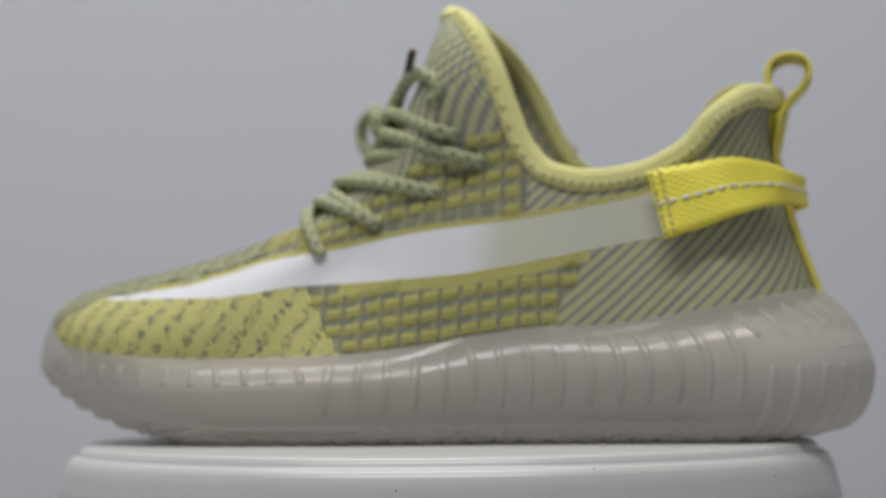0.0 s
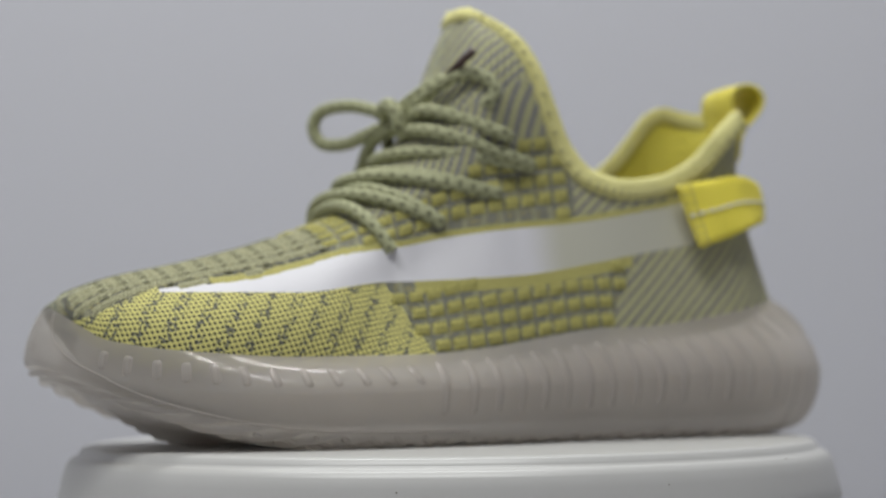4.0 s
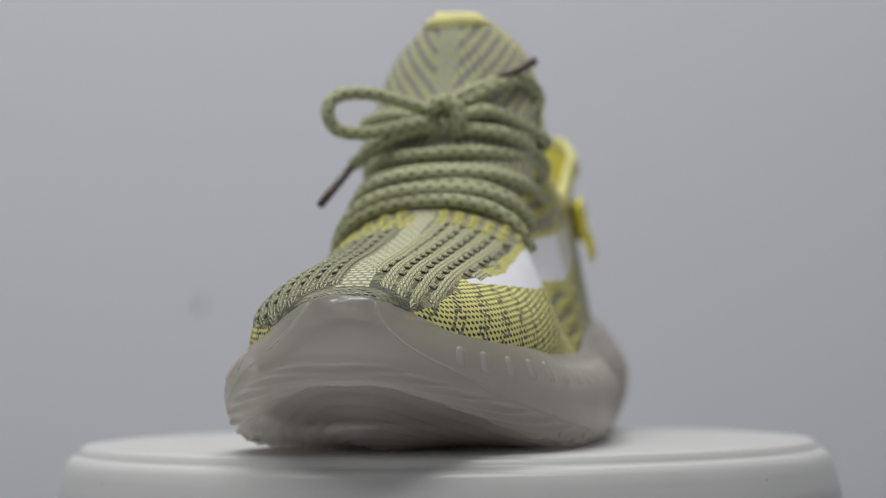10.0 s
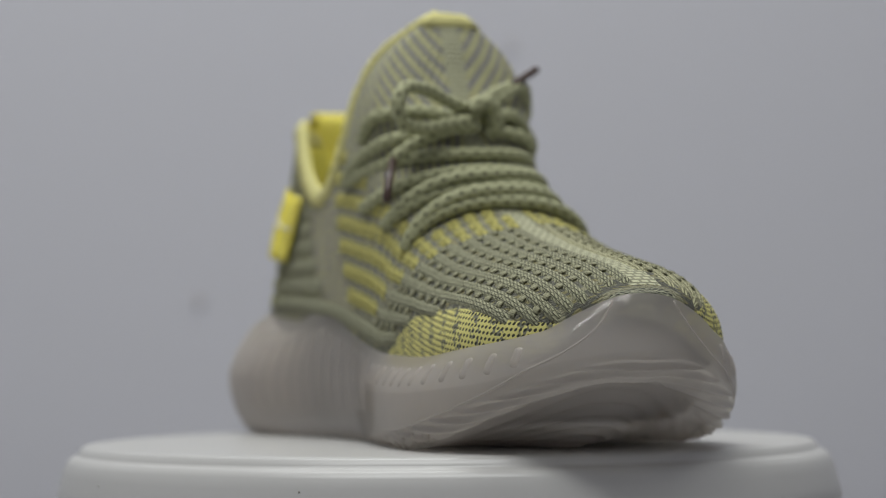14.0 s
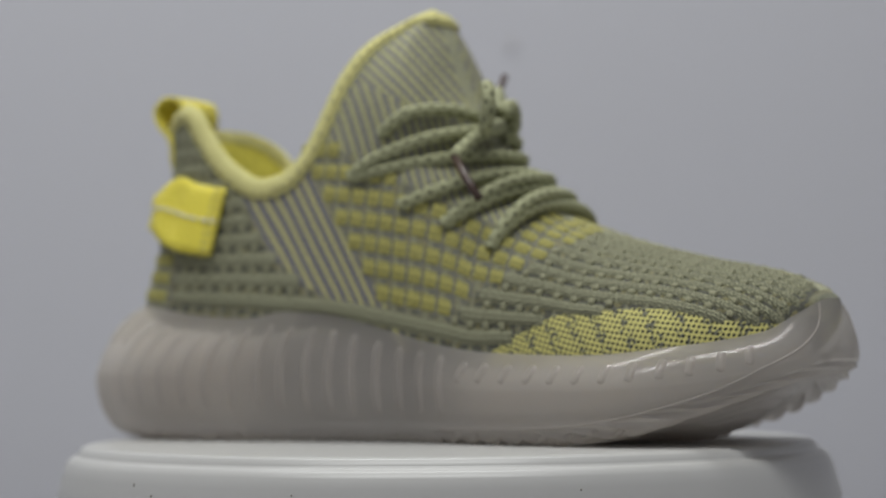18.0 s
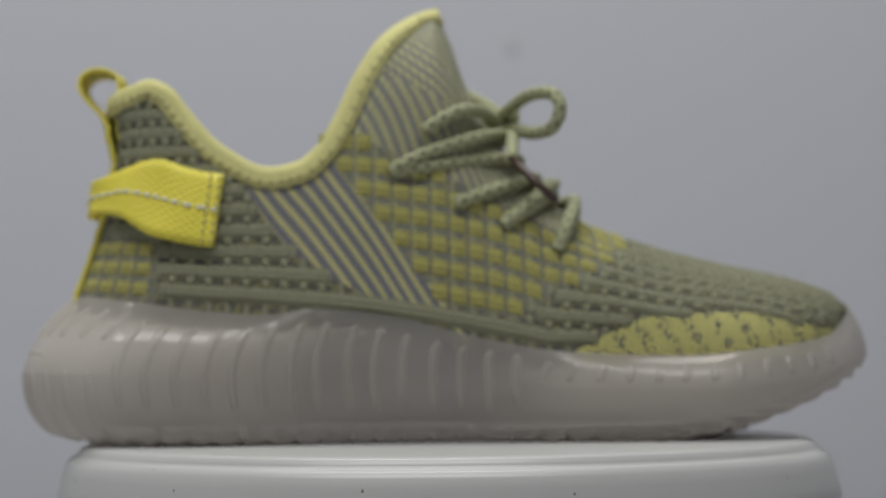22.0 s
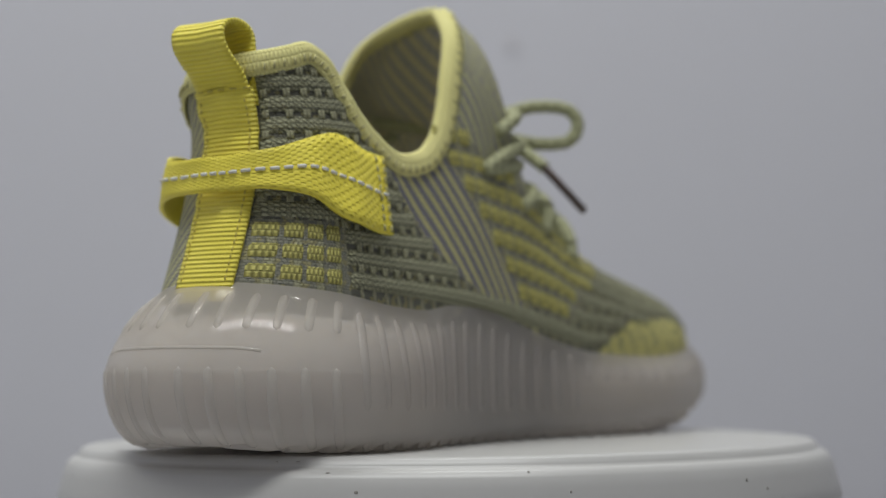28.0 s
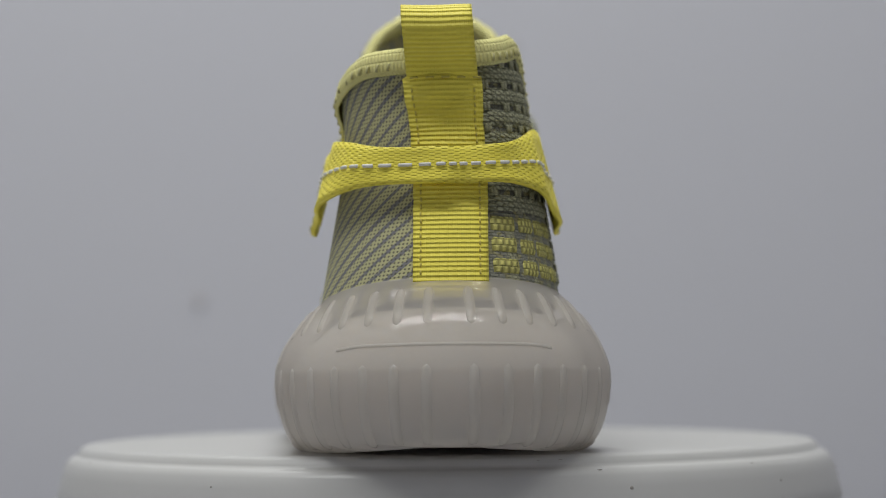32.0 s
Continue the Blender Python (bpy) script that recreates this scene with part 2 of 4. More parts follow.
def tube(path, radius, sides=12, squash=1.0, up=None, ends=True):
    """A tube along a path, with lengths in its uv; radius may be a function of 0..1."""
    bm = bmesh.new()
    uvl = bm.loops.layers.uv.new()
    rings, run, keep = [], 0.0, Vector((0, 0, 1))
    lens = [0.0]
    for a, b in zip(path, path[1:]):
        lens.append(lens[-1] + (b - a).length)
    for i, p in enumerate(path):
        d = (path[min(i + 1, len(path) - 1)] - path[max(i - 1, 0)]).normalized()
        ref = up[i] if up else keep
        n = (ref - d * ref.dot(d)).normalized()
        if not up:
            keep = n
        s = d.cross(n)
        r = radius(i / (len(path) - 1)) if callable(radius) else radius
        rings.append([bm.verts.new(p + n * math.cos(a) * r + s * math.sin(a) * r * squash)
                      for a in (2 * math.pi * j / sides for j in range(sides))])
    mean = radius(0.5) if callable(radius) else radius
    for i, (a, b) in enumerate(zip(rings, rings[1:])):
        for j in range(sides):
            f = bm.faces.new((a[j], a[(j + 1) % sides], b[(j + 1) % sides], b[j]))
            w = 2 * math.pi * mean / sides
            for l, (u, v) in zip(f.loops, ((i, j), (i, j + 1), (i + 1, j + 1), (i + 1, j))):
                l[uvl].uv = (lens[u], v * w)
    if ends:
        bm.faces.new(rings[0][::-1])
        bm.faces.new(rings[-1])
    return bm


def lathe(profile, steps):
    bm = bmesh.new()
    rings = []
    for r, z in profile:
        rings.append([bm.verts.new((r * math.cos(a), r * math.sin(a), z)) for a in
                      (2 * math.pi * i / steps for i in range(steps))] if r > 1e-6 else [bm.verts.new((0, 0, z))])
    for a, b in zip(rings, rings[1:]):
        for i in range(steps):
            j = (i + 1) % steps
            quad = [a[i % len(a)], b[i % len(b)], b[j % len(b)], a[j % len(a)]]
            quad = [v for n, v in enumerate(quad) if v not in quad[:n]]
            bm.faces.new(quad)
    bmesh.ops.recalc_face_normals(bm, faces=bm.faces)
    return bm


def box(bm, x0, y0, z0, x1, y1, z1):
    vs = [bm.verts.new((x, y, z)) for x in (x0, x1) for y in (y0, y1) for z in (z0, z1)]
    for q in ((0, 1, 3, 2), (4, 6, 7, 5), (0, 4, 5, 1), (2, 3, 7, 6), (0, 2, 6, 4), (1, 5, 7, 3)):
        bm.faces.new([vs[i] for i in q])
    return bm


# ---- the room ----
def room():
    bm = bmesh.new()
    box(bm, -1.6, 0.55, -0.80, 1.6, 0.65, 2.2)
    wall = tagged(part("wall_back", bm, M_WALL, None, smooth=False), "plain white painted wall with faint stains", kind="structure")
    for x, z, r in ((-0.163, 0.072, 0.0038), (0.045, 0.24, 0.003)):
        bm = bmesh.new()
        bmesh.ops.create_circle(bm, cap_ends=True, segments=20, radius=r, matrix=pose(x, 0.548, z, 90))
        part("stain", bm, M_STAIN, wall, "faint brown stain")
    for name, b in (("wall_left", (-1.7, -2.2, -0.8, -1.6, 0.65, 2.2)), ("wall_right", (1.6, -2.2, -0.8, 1.7, 0.65, 2.2)),
                    ("wall_behind", (-1.7, -2.3, -0.8, 1.7, -2.2, 2.2)), ("ceiling", (-1.7, -2.3, 2.2, 1.7, 0.65, 2.3)),
                    ("floor", (-1.7, -2.3, -0.9, 1.7, 0.65, -0.8))):
        tagged(part(name, box(bmesh.new(), *b), M_WALL, None, smooth=False), "plain white painted room surface", kind="structure")
    table = new("table")
    tagged(table, "white laminate table under the turntable", "table")
    bm = box(bmesh.new(), -0.7, -0.42, -0.105, 0.7, 0.545, -0.075)
    bmesh.ops.bevel(bm, geom=bm.edges[:], offset=0.003, segments=2, affect="EDGES")
    part("tabletop", bm, M_TABLE, table)
    for x in (-0.66, 0.66):
        for y in (-0.38, 0.5):
            part("leg", box(bmesh.new(), x - 0.02, y - 0.02, -0.8, x + 0.02, y + 0.02, -0.105), M_TABLE, table)


room()


# ---- the turntable ----
def turntable():
    disc = tagged(new("turntable"), "round white glossy plastic display turntable with small scuffs", "turntable")
    prof = [(0.0, 0.0), (0.126, 0.0), (0.1290, -0.0003), (0.1306, -0.0011), (0.1313, -0.0026), (0.1318, -0.0034), (0.1330, -0.0038),
            (0.1344, -0.0045), (0.1357, -0.0062), (0.1368, -0.0095), (0.1381, -0.0145), (0.1393, -0.0192), (0.1386, -0.0206), (0.0, -0.0206)]
    part("platter", lathe(prof, 160), M_PLATTER, disc, "white glossy stepped disc")
    part("base", lathe([(0.0, -0.0214), (0.1375, -0.0214), (0.1385, -0.0225), (0.1385, -0.0730), (0.1375, -0.0750), (0.0, -0.0750)], 96), M_BASE, disc,
         "dark brown base ring")
    for ang, z, w, h in ((200.7, -0.0045, 0.0022, 0.0005), (225.9, -0.0046, 0.0012, 0.0004), (204.6, -0.0100, 0.0018, 0.0016),
                         (196.0, -0.0015, 0.0020, 0.0004), (193.0, -0.0016, 0.0012, 0.0004), (231.0, -0.0105, 0.0010, 0.0012),
                         (258.0, -0.0095, 0.0012, 0.0020), (262.0, -0.0125, 0.0016, 0.0012), (284.0, -0.0110, 0.0010, 0.0010),
                         (150.0, -0.0090, 0.0010, 0.0008), (120.0, -0.0042, 0.0012, 0.0004), (95.0, -0.0095, 0.0008, 0.0008),
                         (60.0, -0.0100, 0.0010, 0.0008), (320.0, -0.0100, 0.0010, 0.0010)):
        r = curve(-z, (0.0012, 0.1309), (0.0026, 0.1314), (0.0038, 0.1331), (0.0045, 0.1345), (0.0062, 0.1358), (0.0095, 0.1369), (0.0145, 0.1382))
        bm = bmesh.new()
        bmesh.ops.create_uvsphere(bm, u_segments=8, v_segments=5, radius=1.0,
                                  matrix=pose(r * math.cos(radians(ang)), r * math.sin(radians(ang)), z, 0, 0, ang)
                                  @ Matrix.Diagonal((0.00015, w * 0.36, h * 0.34, 1)))
        part("scuff", bm, M_SCUFF, disc, "small dark scuff")
    return disc


TURNTABLE = turntable()


# ---- the sneaker: its surfaces ----
def rounded(x, a, b, ra, rb):
    """0 at both ends of a..b, 1 between, with round ends."""
    k = 1.0
    if x < a + ra:
        k *= math.sqrt(max(0.0, 1 - ((a + ra - x) / ra) ** 2))
    if x > b - rb:
        k *= math.sqrt(max(0.0, 1 - ((x - b + rb) / rb) ** 2))
    return k


def middle(x):
    return curve(x, (-0.15, -0.0045), (-0.05, 0.0), (0.15, 0.004))


UA, UB = -0.1325, 0.1468
SA, SB = -0.1515, 0.1530


def half_upper(side, x):
    if side > 0:
        w = curve(x, (-0.13, 0.039), (-0.08, 0.039), (-0.04, 0.043), (0.0, 0.048), (0.04, 0.051), (0.085, 0.0505), (0.15, 0.046))
    else:
        w = curve(x, (-0.13, 0.034), (-0.08, 0.036), (-0.03, 0.0365), (0.04, 0.040), (0.09, 0.042), (0.15, 0.040))
    return w * rounded(x, UA, UB, 0.036, 0.052)


def half_sole(side, x):
    if side > 0:
        w = curve(x, (-0.14, 0.053), (-0.09, 0.0525), (-0.04, 0.0538), (0.02, 0.0628), (0.06, 0.0640), (0.12, 0.0540), (0.15, 0.0460))
    else:
        w = curve(x, (-0.14, 0.048), (-0.09, 0.0505), (-0.06, 0.0440), (-0.035, 0.0395), (0.0, 0.0380), (0.025, 0.0425), (0.055, 0.0485), (0.09, 0.0515), (0.15, 0.050))
    return w * rounded(x, SA, SB, 0.048, 0.066)


def join_line(side, x):
    """Height at which the upper meets the sole."""
    if side > 0:
        return curve(x, (-0.1325, 0.0520), (-0.10, 0.0450), (-0.06, 0.0392), (-0.04, 0.0385), (-0.022, 0.0362), (0.005, 0.0320), (0.03, 0.0298),
                     (0.075, 0.0293), (0.113, 0.0315), (0.133, 0.0350), (0.1415, 0.0410), (0.1468, 0.0465))
    return curve(x, (-0.1325, 0.0520), (-0.104, 0.0482), (-0.08, 0.0450), (-0.063, 0.0440), (-0.046, 0.0460), (-0.03, 0.0455), (-0.007, 0.0400),
                 (0.016, 0.0340), (0.04, 0.0303), (0.079, 0.0288), (0.115, 0.0318), (0.134, 0.0355), (0.1415, 0.0410), (0.1468, 0.0465))


def apex(x):
    """Height of the ridge over the foot, carried on level behind the tongue's tip."""
    return curve(x, (-0.14, 0.1572), (-0.005, 0.1572), (0.0015, 0.1466), (0.0062, 0.1330), (0.0115, 0.1205), (0.020, 0.1070), (0.030, 0.0945), (0.040, 0.0850),
                 (0.050, 0.0780), (0.060, 0.0740), (0.075, 0.0688), (0.10, 0.0622), (0.125, 0.0568), (0.138, 0.0525), (0.1445, 0.0490), (0.1468, 0.0472))


def collar(side, x):
    if side > 0:
        return curve(x, (-0.134, 0.1225), (-0.12, 0.1218), (-0.1139, 0.1202), (-0.1021, 0.1140), (-0.0882, 0.1025), (-0.0725, 0.0950), (-0.0568, 0.0930),
                     (-0.0445, 0.0958), (-0.0362, 0.1050), (-0.0312, 0.1180), (-0.0258, 0.1330), (-0.0182, 0.1465), (-0.0118, 0.1530), (-0.005, 0.1572))
    return curve(x, (-0.134, 0.1235), (-0.12, 0.1262), (-0.1100, 0.1283), (-0.1000, 0.1252), (-0.0909, 0.1162), (-0.0772, 0.1030), (-0.0625, 0.0962), (-0.0530, 0.0980),
                 (-0.0455, 0.1040), (-0.0395, 0.1140), (-0.0322, 0.1300), (-0.0222, 0.1450), (-0.0130, 0.1525), (-0.005, 0.1572))


def full_n(side, x):
    if x >= -0.005:
        return 1.0
    zb = join_line(side, x)
    return min(1.0, (collar(side, x) - zb) / (apex(x) - zb))


def surf(side, x, n, out=0.0):
    """A place on the upper: x along the foot, n from the sole (0) to the ridge (1)."""
    zb, za = join_line(side, x), apex(x)
    yr = middle(x) + curve(x, (-0.10, 0.0), (-0.02, 0.0015), (0.02, 0.0018), (0.06, 0.0030), (0.15, 0.0035))
    yb = middle(x) + side * half_upper(side, x)
    f = min(1.0, max(0.0, (0.075 - x) / 0.055))
    f = f * f * (3 - 2 * f)
    fore = min(1.0, max(0.0, (x + 0.06) / 0.04))
    fore = fore * fore * (3 - 2 * fore)
    tip = max(0.0, 1 - abs(x + 0.010) / 0.026)
    if side > 0:
        taper = curve(n, (0.0, 1.0), (0.25, 0.83), (0.5, 0.67), (0.7, 0.62), (0.87, 0.57), (1.0, 0.50)) + tip * curve(n, (0.5, 0.0), (0.87, 0.30), (1.0, 0.10))
    else:
        taper = curve(n, (0.0, 1.0), (0.25, 0.95), (0.5, 0.85), (0.7, 0.75), (0.87, 0.64), (1.0, 0.52)) + tip * curve(n, (0.5, 0.0), (0.87, 0.25), (1.0, 0.08))
    taper = 1 - f * (0.50 * n + fore * (1 - 0.50 * n - taper))
    m = 2.1 + (6.6 - 2.5 * fore - 3.0 * tip) * f
    low, n = n, max(n, 0.0)
    g = taper * math.sqrt(max(0.0, 1 - n ** m))
    heel = max(0.0, min(1.0, (-0.085 - x) / 0.0475)) ** 1.3
    lean = curve(n, (0, 0), (0.23, 0.0085), (0.42, 0.0130), (0.5, 0.0141), (0.56, 0.0138), (0.65, 0.0112))
    flare = 0.0
    if side > 0 and x < -0.07 and n > 0.36:
        flare = 0.0055 * min(1.0, (n - 0.36) / 0.22) ** 1.5 * curve(x, (-0.1325, 0.0), (-0.122, 0.8), (-0.108, 1.0), (-0.09, 0.5), (-0.07, 0.0))
    p = Vector((x + heel * lean, yr + (yb - yr) * g + flare, zb + (za - zb) * low))
    if out:
        p += normal(side, x, n) * out
    return p


def normal(side, x, n):
    e = 0.0008
    x = min(max(x, UA + 2 * e), UB - 2 * e)
    n = min(max(n, 0.004), 0.985)
    a = surf(side, x + e, n) - surf(side, x - e, n)
    b = surf(side, x, n + 0.004) - surf(side, x, n - 0.004)
    v = a.cross(b).normalized()
    return v if v.y * side >= 0 or abs(v.y) < 0.2 and v.z > 0 else -v


def at_height(side, x, z):
    zb = join_line(side, x)
    return (z - zb) / (apex(x) - zb)


def stripe_top(x):
    return curve(x, (-0.085, 0.0862), (-0.075, 0.0838), (-0.035, 0.0766), (-0.004, 0.0732), (0.015, 0.0705), (0.031, 0.0672), (0.052, 0.0642), (0.068, 0.0600),
                 (0.087, 0.0552), (0.1165, 0.0522))


def stripe_foot(x):
    return curve(x, (-0.085, 0.0700), (-0.058, 0.0655), (-0.042, 0.0625), (-0.008, 0.0572), (0.031, 0.0550), (0.042, 0.0545), (0.073, 0.0508), (0.1165, 0.0510))


def row_gap(side, x):
    """Pitch of the knitted rows, measured up the side from the sole."""
    return (0.81 if side > 0 else 1.0) * curve(x, (-0.13, 0.0067), (-0.09, 0.0071), (-0.03, 0.0082), (0.01, 0.0083), (0.04, 0.0072), (0.07, 0.0059), (0.10, 0.0050), (0.14, 0.0036))


ARCS = {}
STEPS = 1 - (1 - np.linspace(0, 1, 81)) ** 2


def arc(side, x):
    """Lengths up the side of the upper at n = 0 .. 1."""
    key = (side, round(x * 1000))
    if key not in ARCS:
        x = min(max(key[1] / 1000, UA), UB)
        pts = [surf(side, x, float(n)) for n in STEPS]
        out = [0.0]
        for a, b in zip(pts, pts[1:]):
            out.append(out[-1] + (b - a).length)
        ARCS[key] = np.array(out)
    return ARCS[key]


def row_shift(side, x):
    """How far the rows' first line lies off the sole's edge."""
    if side > 0 or x > 0.03:
        return 0.0
    return curve(x, (-0.1325, 0.0520), (-0.104, 0.0490), (-0.06, 0.0455), (-0.02, 0.0408), (0.016, 0.0342), (0.03, 0.0317)) - join_line(side, x)


def row_at(side, x, r):
    """How far up the side knitted row r runs: counted from the sole behind, from the ridge over the toes."""
    t = min(1.0, max(0.0, (x - 0.03) / 0.06))
    t = t * t * (3 - 2 * t)
    a, b = (arc(side, math.floor(x * 1000 + e) / 1000)[-1] for e in (0, 1))
    girth = a + (b - a) * (x * 1000 - math.floor(x * 1000))
    fore = girth - ((13.4 if side > 0 else 11.9) - r) * curve(x, (0.05, 0.0057), (0.14, 0.0050))
    return (1 - t) * (r * row_gap(side, x) + row_shift(side, x)) + t * fore


def n_up(side, x, d):
    k = x * 1000 - math.floor(x * 1000)
    a, b = (np.interp(d, arc(side, math.floor(x * 1000 + e) / 1000), STEPS) for e in (0, 1))
    return float(a + (b - a) * k)


def panel(side, x, z, y):
    """Which knit covers a place on the upper."""
    ridge = abs(y - middle(x) - curve(x, (0.0, 0.0005), (0.06, 0.0028))) < curve(x, (0.0, 0.0036), (0.06, 0.0036), (0.11, 0.0040), (0.14, 0.0052))
    if ridge and -0.006 < x < 0.1432:
        return "ridge"
    throat = 0.0735 + (0.038 - x) * 0.48
    if x > 0.1450:
        return "tip"
    if side > 0:
        throat += 0.0045
        if -0.085 < x < 0.1165 and stripe_foot(x) < z < stripe_top(x):
            return "white"
        if x > 0.1165:
            return "toe" if z < 0.053 - (x - 0.1165) * 0.45 else "vamp"
        if -0.057 < x < 0.030 and stripe_foot(x) - 0.0042 < z <= stripe_foot(x):
            return "edge_low"
        if z <= stripe_foot(x) or x < -0.085:
            if x > 0.0266 + (z - 0.030) * 0.61:
                return "toe"
            return "grid" if x > -0.0579 + (0.0655 - z) * 0.55 and z < 0.0655 else "heel"
        if z < stripe_top(x) + 0.0022 and x < 0.10:
            return "edge"
        if x < -0.0355:
            return "heel_top"
        if z > throat and x < 0.045:
            return "tongue"
        return "grid_up" if x < 0.058 else "vamp"
    if x > 0.0417 and z < curve(x, (0.0417, 0.0304), (0.055, 0.0375), (0.069, 0.0425), (0.0988, 0.0440), (0.126, 0.0395), (0.138, 0.0385)):
        return "toe"
    b = -0.0377 + (0.0947 - z) * 0.76
    a = curve(-z, (-0.12, -0.088), (-0.093, -0.0729), (-0.0743, -0.0613), (-0.0536, -0.0340), (-0.046, -0.010), (-0.0455, 0.002))
    if z > throat and -0.05 < x < 0.045:
        return "tongue"
    if a < x < b:
        return "band"
    if x >= b and z > join_line(side, x) + 0.0095 and x < curve(z, (0.044, 0.026), (0.0462, 0.0303), (0.053, 0.0383), (0.0587, 0.0521), (0.0685, 0.0621), (0.075, 0.068)):
        return "grid"
    if x < -0.101 and z < 0.0715:
        return "grid_heel"
    return "cord"


KNITS = {"toe": (M_TOE, "toe_panel", "open yellow knit flecked with dark yarn"),
         "grid": (M_GRID, "grid_panel", "grey knit ground of the block pattern"),
         "grid_up": (M_GRID, "eyelet_panel", "grey knit ground of the block pattern"),
         "grid_heel": (M_GRID, "heel_grid_panel", "grey knit ground of the block pattern"),
         "heel": (M_HEEL, "heel_panel", "olive knit with slate diagonal lines"),
         "heel_top": (M_HEEL, "ankle_panel", "olive knit with slate diagonal lines"),
         "edge": (M_EDGE, "edge_strip", "yellow knit edging"), "edge_low": (M_EDGE, "lower_edge_strip", "yellow knit edging"),
         "tip": (M_TIP, "toe_tip_panel", "pale knit mottled with dark yarn"), "white": (M_WHITE, "side_stripe", "sheer white mesh side stripe"),
         "tongue": (M_TONGUE, "tongue_panel", "olive knit with fine upright slate lines"),
         "vamp": (M_CORD, "vamp_panel", "olive knit with lines of dark stitches"),
         "ridge": (M_RIDGE, "ridge_panel", "pale olive knit seam along the foot"),
         "band": (M_BAND, "diagonal_band", "yellow and slate diagonal stripes"),
         "cord": (M_CORD, "corded_panel", "dark knit ground under olive cords")}

SHOE = tagged(new("sneaker"), "olive and yellow knit sneaker with a milky translucent ribbed sole", "sneaker")
HOSTS = {}


def station(i, count, a, b):
    return (a + b) / 2 - (b - a) / 2 * math.cos(math.pi * i / count)


def chevron(p):
    """Pattern coordinates of the tongue: upright lines below, slanting lines above."""
    a = (p.z, abs(p.y - 0.001) * 0.9 - p.x * 0.8 - p.z * 0.25)
    return (p.z, 0.45 * abs(p.y - 0.001) - 0.68 * p.x - 0.73 * p.z) if p.z > 0.1195 - p.x * 0.5 else a


def upper():
    """The knit upper, one mesh for each panel, and the lining inside the collar."""
    NX, NV = 640, 108
    meshes = {}
    lining = {"back": bmesh.new(), "front": bmesh.new()}
    for side in (1, -1):
        pts, around, last = [], 0.0, None
        for i in range(NX + 1):
            x = station(i, NX, UA, UB)
            top = full_n(side, x)
            low = surf(side, x, 0.2)
            around += (low - last).length if last else 0.0
            last = low
            row, run = [], 0.0
            lines = [(0, 0.0), (NV, top)]
            if side > 0:
                zs = (stripe_foot(x) - 0.0042, stripe_foot(x), stripe_top(x), stripe_top(x) + 0.0022)
                lines[1:1] = [(j, min(at_height(1, x, z), m * top)) for j, z, m in zip((34, 40, 62, 66), zs, (0.56, 0.62, 0.70, 0.74))]
            for j in range(NV + 1):
                a, b = [(p, q) for p, q in zip(lines, lines[1:]) if p[0] <= j][-1]
                u = (j - a[0]) / (b[0] - a[0])
                n = a[1] + (b[1] - a[1]) * (1 - (1 - u) ** 1.8 if b[0] == NV else u)
                p = surf(side, x, n)
                if row:
                    run += (p - row[-1][0]).length
                row.append((p, (x, run), n, around))
            pts.append(row)
        for row in pts:
            foot = row[0][0]
            down = [foot - Vector((foot.x * d * 6.0, side * d * 0.4, d)) for d in (0.006, 0.003)]
            row[:0] = [(p, (row[0][1][0], p.z - foot.z), 0.0, row[0][3]) for p in down]
        made = {}
        for i in range(NX):
            for j in range(NV + 2):
                q = ((i, j), (i + 1, j), (i + 1, j + 1), (i, j + 1))
                mid = sum((pts[a][b][0] for a, b in q), Vector()) / 4
                key = (panel(side, mid.x, max(mid.z, pts[i][2][0].z), mid.y), side)
                bm, vs, uvl = made.get(key) or made.setdefault(key, (lambda m: (m, {}, m.loops.layers.uv.new()))(bmesh.new()))
                for c in q:
                    if c not in vs:
                        vs[c] = bm.verts.new(pts[c[0]][c[1]][0])
                f = bm.faces.new([vs[c] for c in (q if side < 0 else q[::-1])])
                for l, c in zip(f.loops, q if side < 0 else q[::-1]):
                    p = pts[c[0]][c[1]][0]
                    l[uvl].uv = chevron(p if (mid.z > 0.1195 - mid.x * 0.5) == (p.z > 0.1195 - p.x * 0.5) else p + (mid - p) * 1.1) if key[0] == "tongue" else (p.x * 0.6 - p.z, p.y) if key[0] == "ridge" else (pts[c[0]][c[1]][3], pts[c[0]][c[1]][1][1]) if key[0] in ("toe", "heel", "heel_top", "tip") else pts[c[0]][c[1]][1]
        meshes.update(made)
        uvs = {k: b.loops.layers.uv.verify() for k, b in lining.items()}
        ins = {}
        for i in range(0, NX, 5):
            x = station(i, NX, UA, UB)
            if x > 0.012:
                break
            for j in range(38, NV + 1, 4):
                key = "back" if x < -0.06 else "front"
                q = [(a, min(b, NV + 2)) for a, b in ((i, j), (i + 5, j), (i + 5, j + 4), (i, j + 4))]
                face = []
                for c in q:
                    if (c, key) not in ins:
                        px = station(c[0], NX, UA, UB)
                        ins[c, key] = lining[key].verts.new(surf(side, px, pts[c[0]][c[1]][2], -0.0022))
                    face.append(ins[c, key])
                f = lining[key].faces.new(face if side > 0 else face[::-1])
                for l, c in zip(f.loops, q if side > 0 else q[::-1]):
                    p = pts[c[0]][c[1]][0]
                    l[uvs[key]].uv = chevron(p)
    for (key, side), (bm, _, _) in meshes.items():
        material, name, label = KNITS[key]
        HOSTS[key, side] = part(name, bm, material, SHOE, label)
    part("heel_lining", lining["back"], M_LINING, SHOE, "bright yellow inner lining")
    part("tongue_lining", lining["front"], M_LINING2, SHOE, "olive striped inner face of the tongue")


upper()


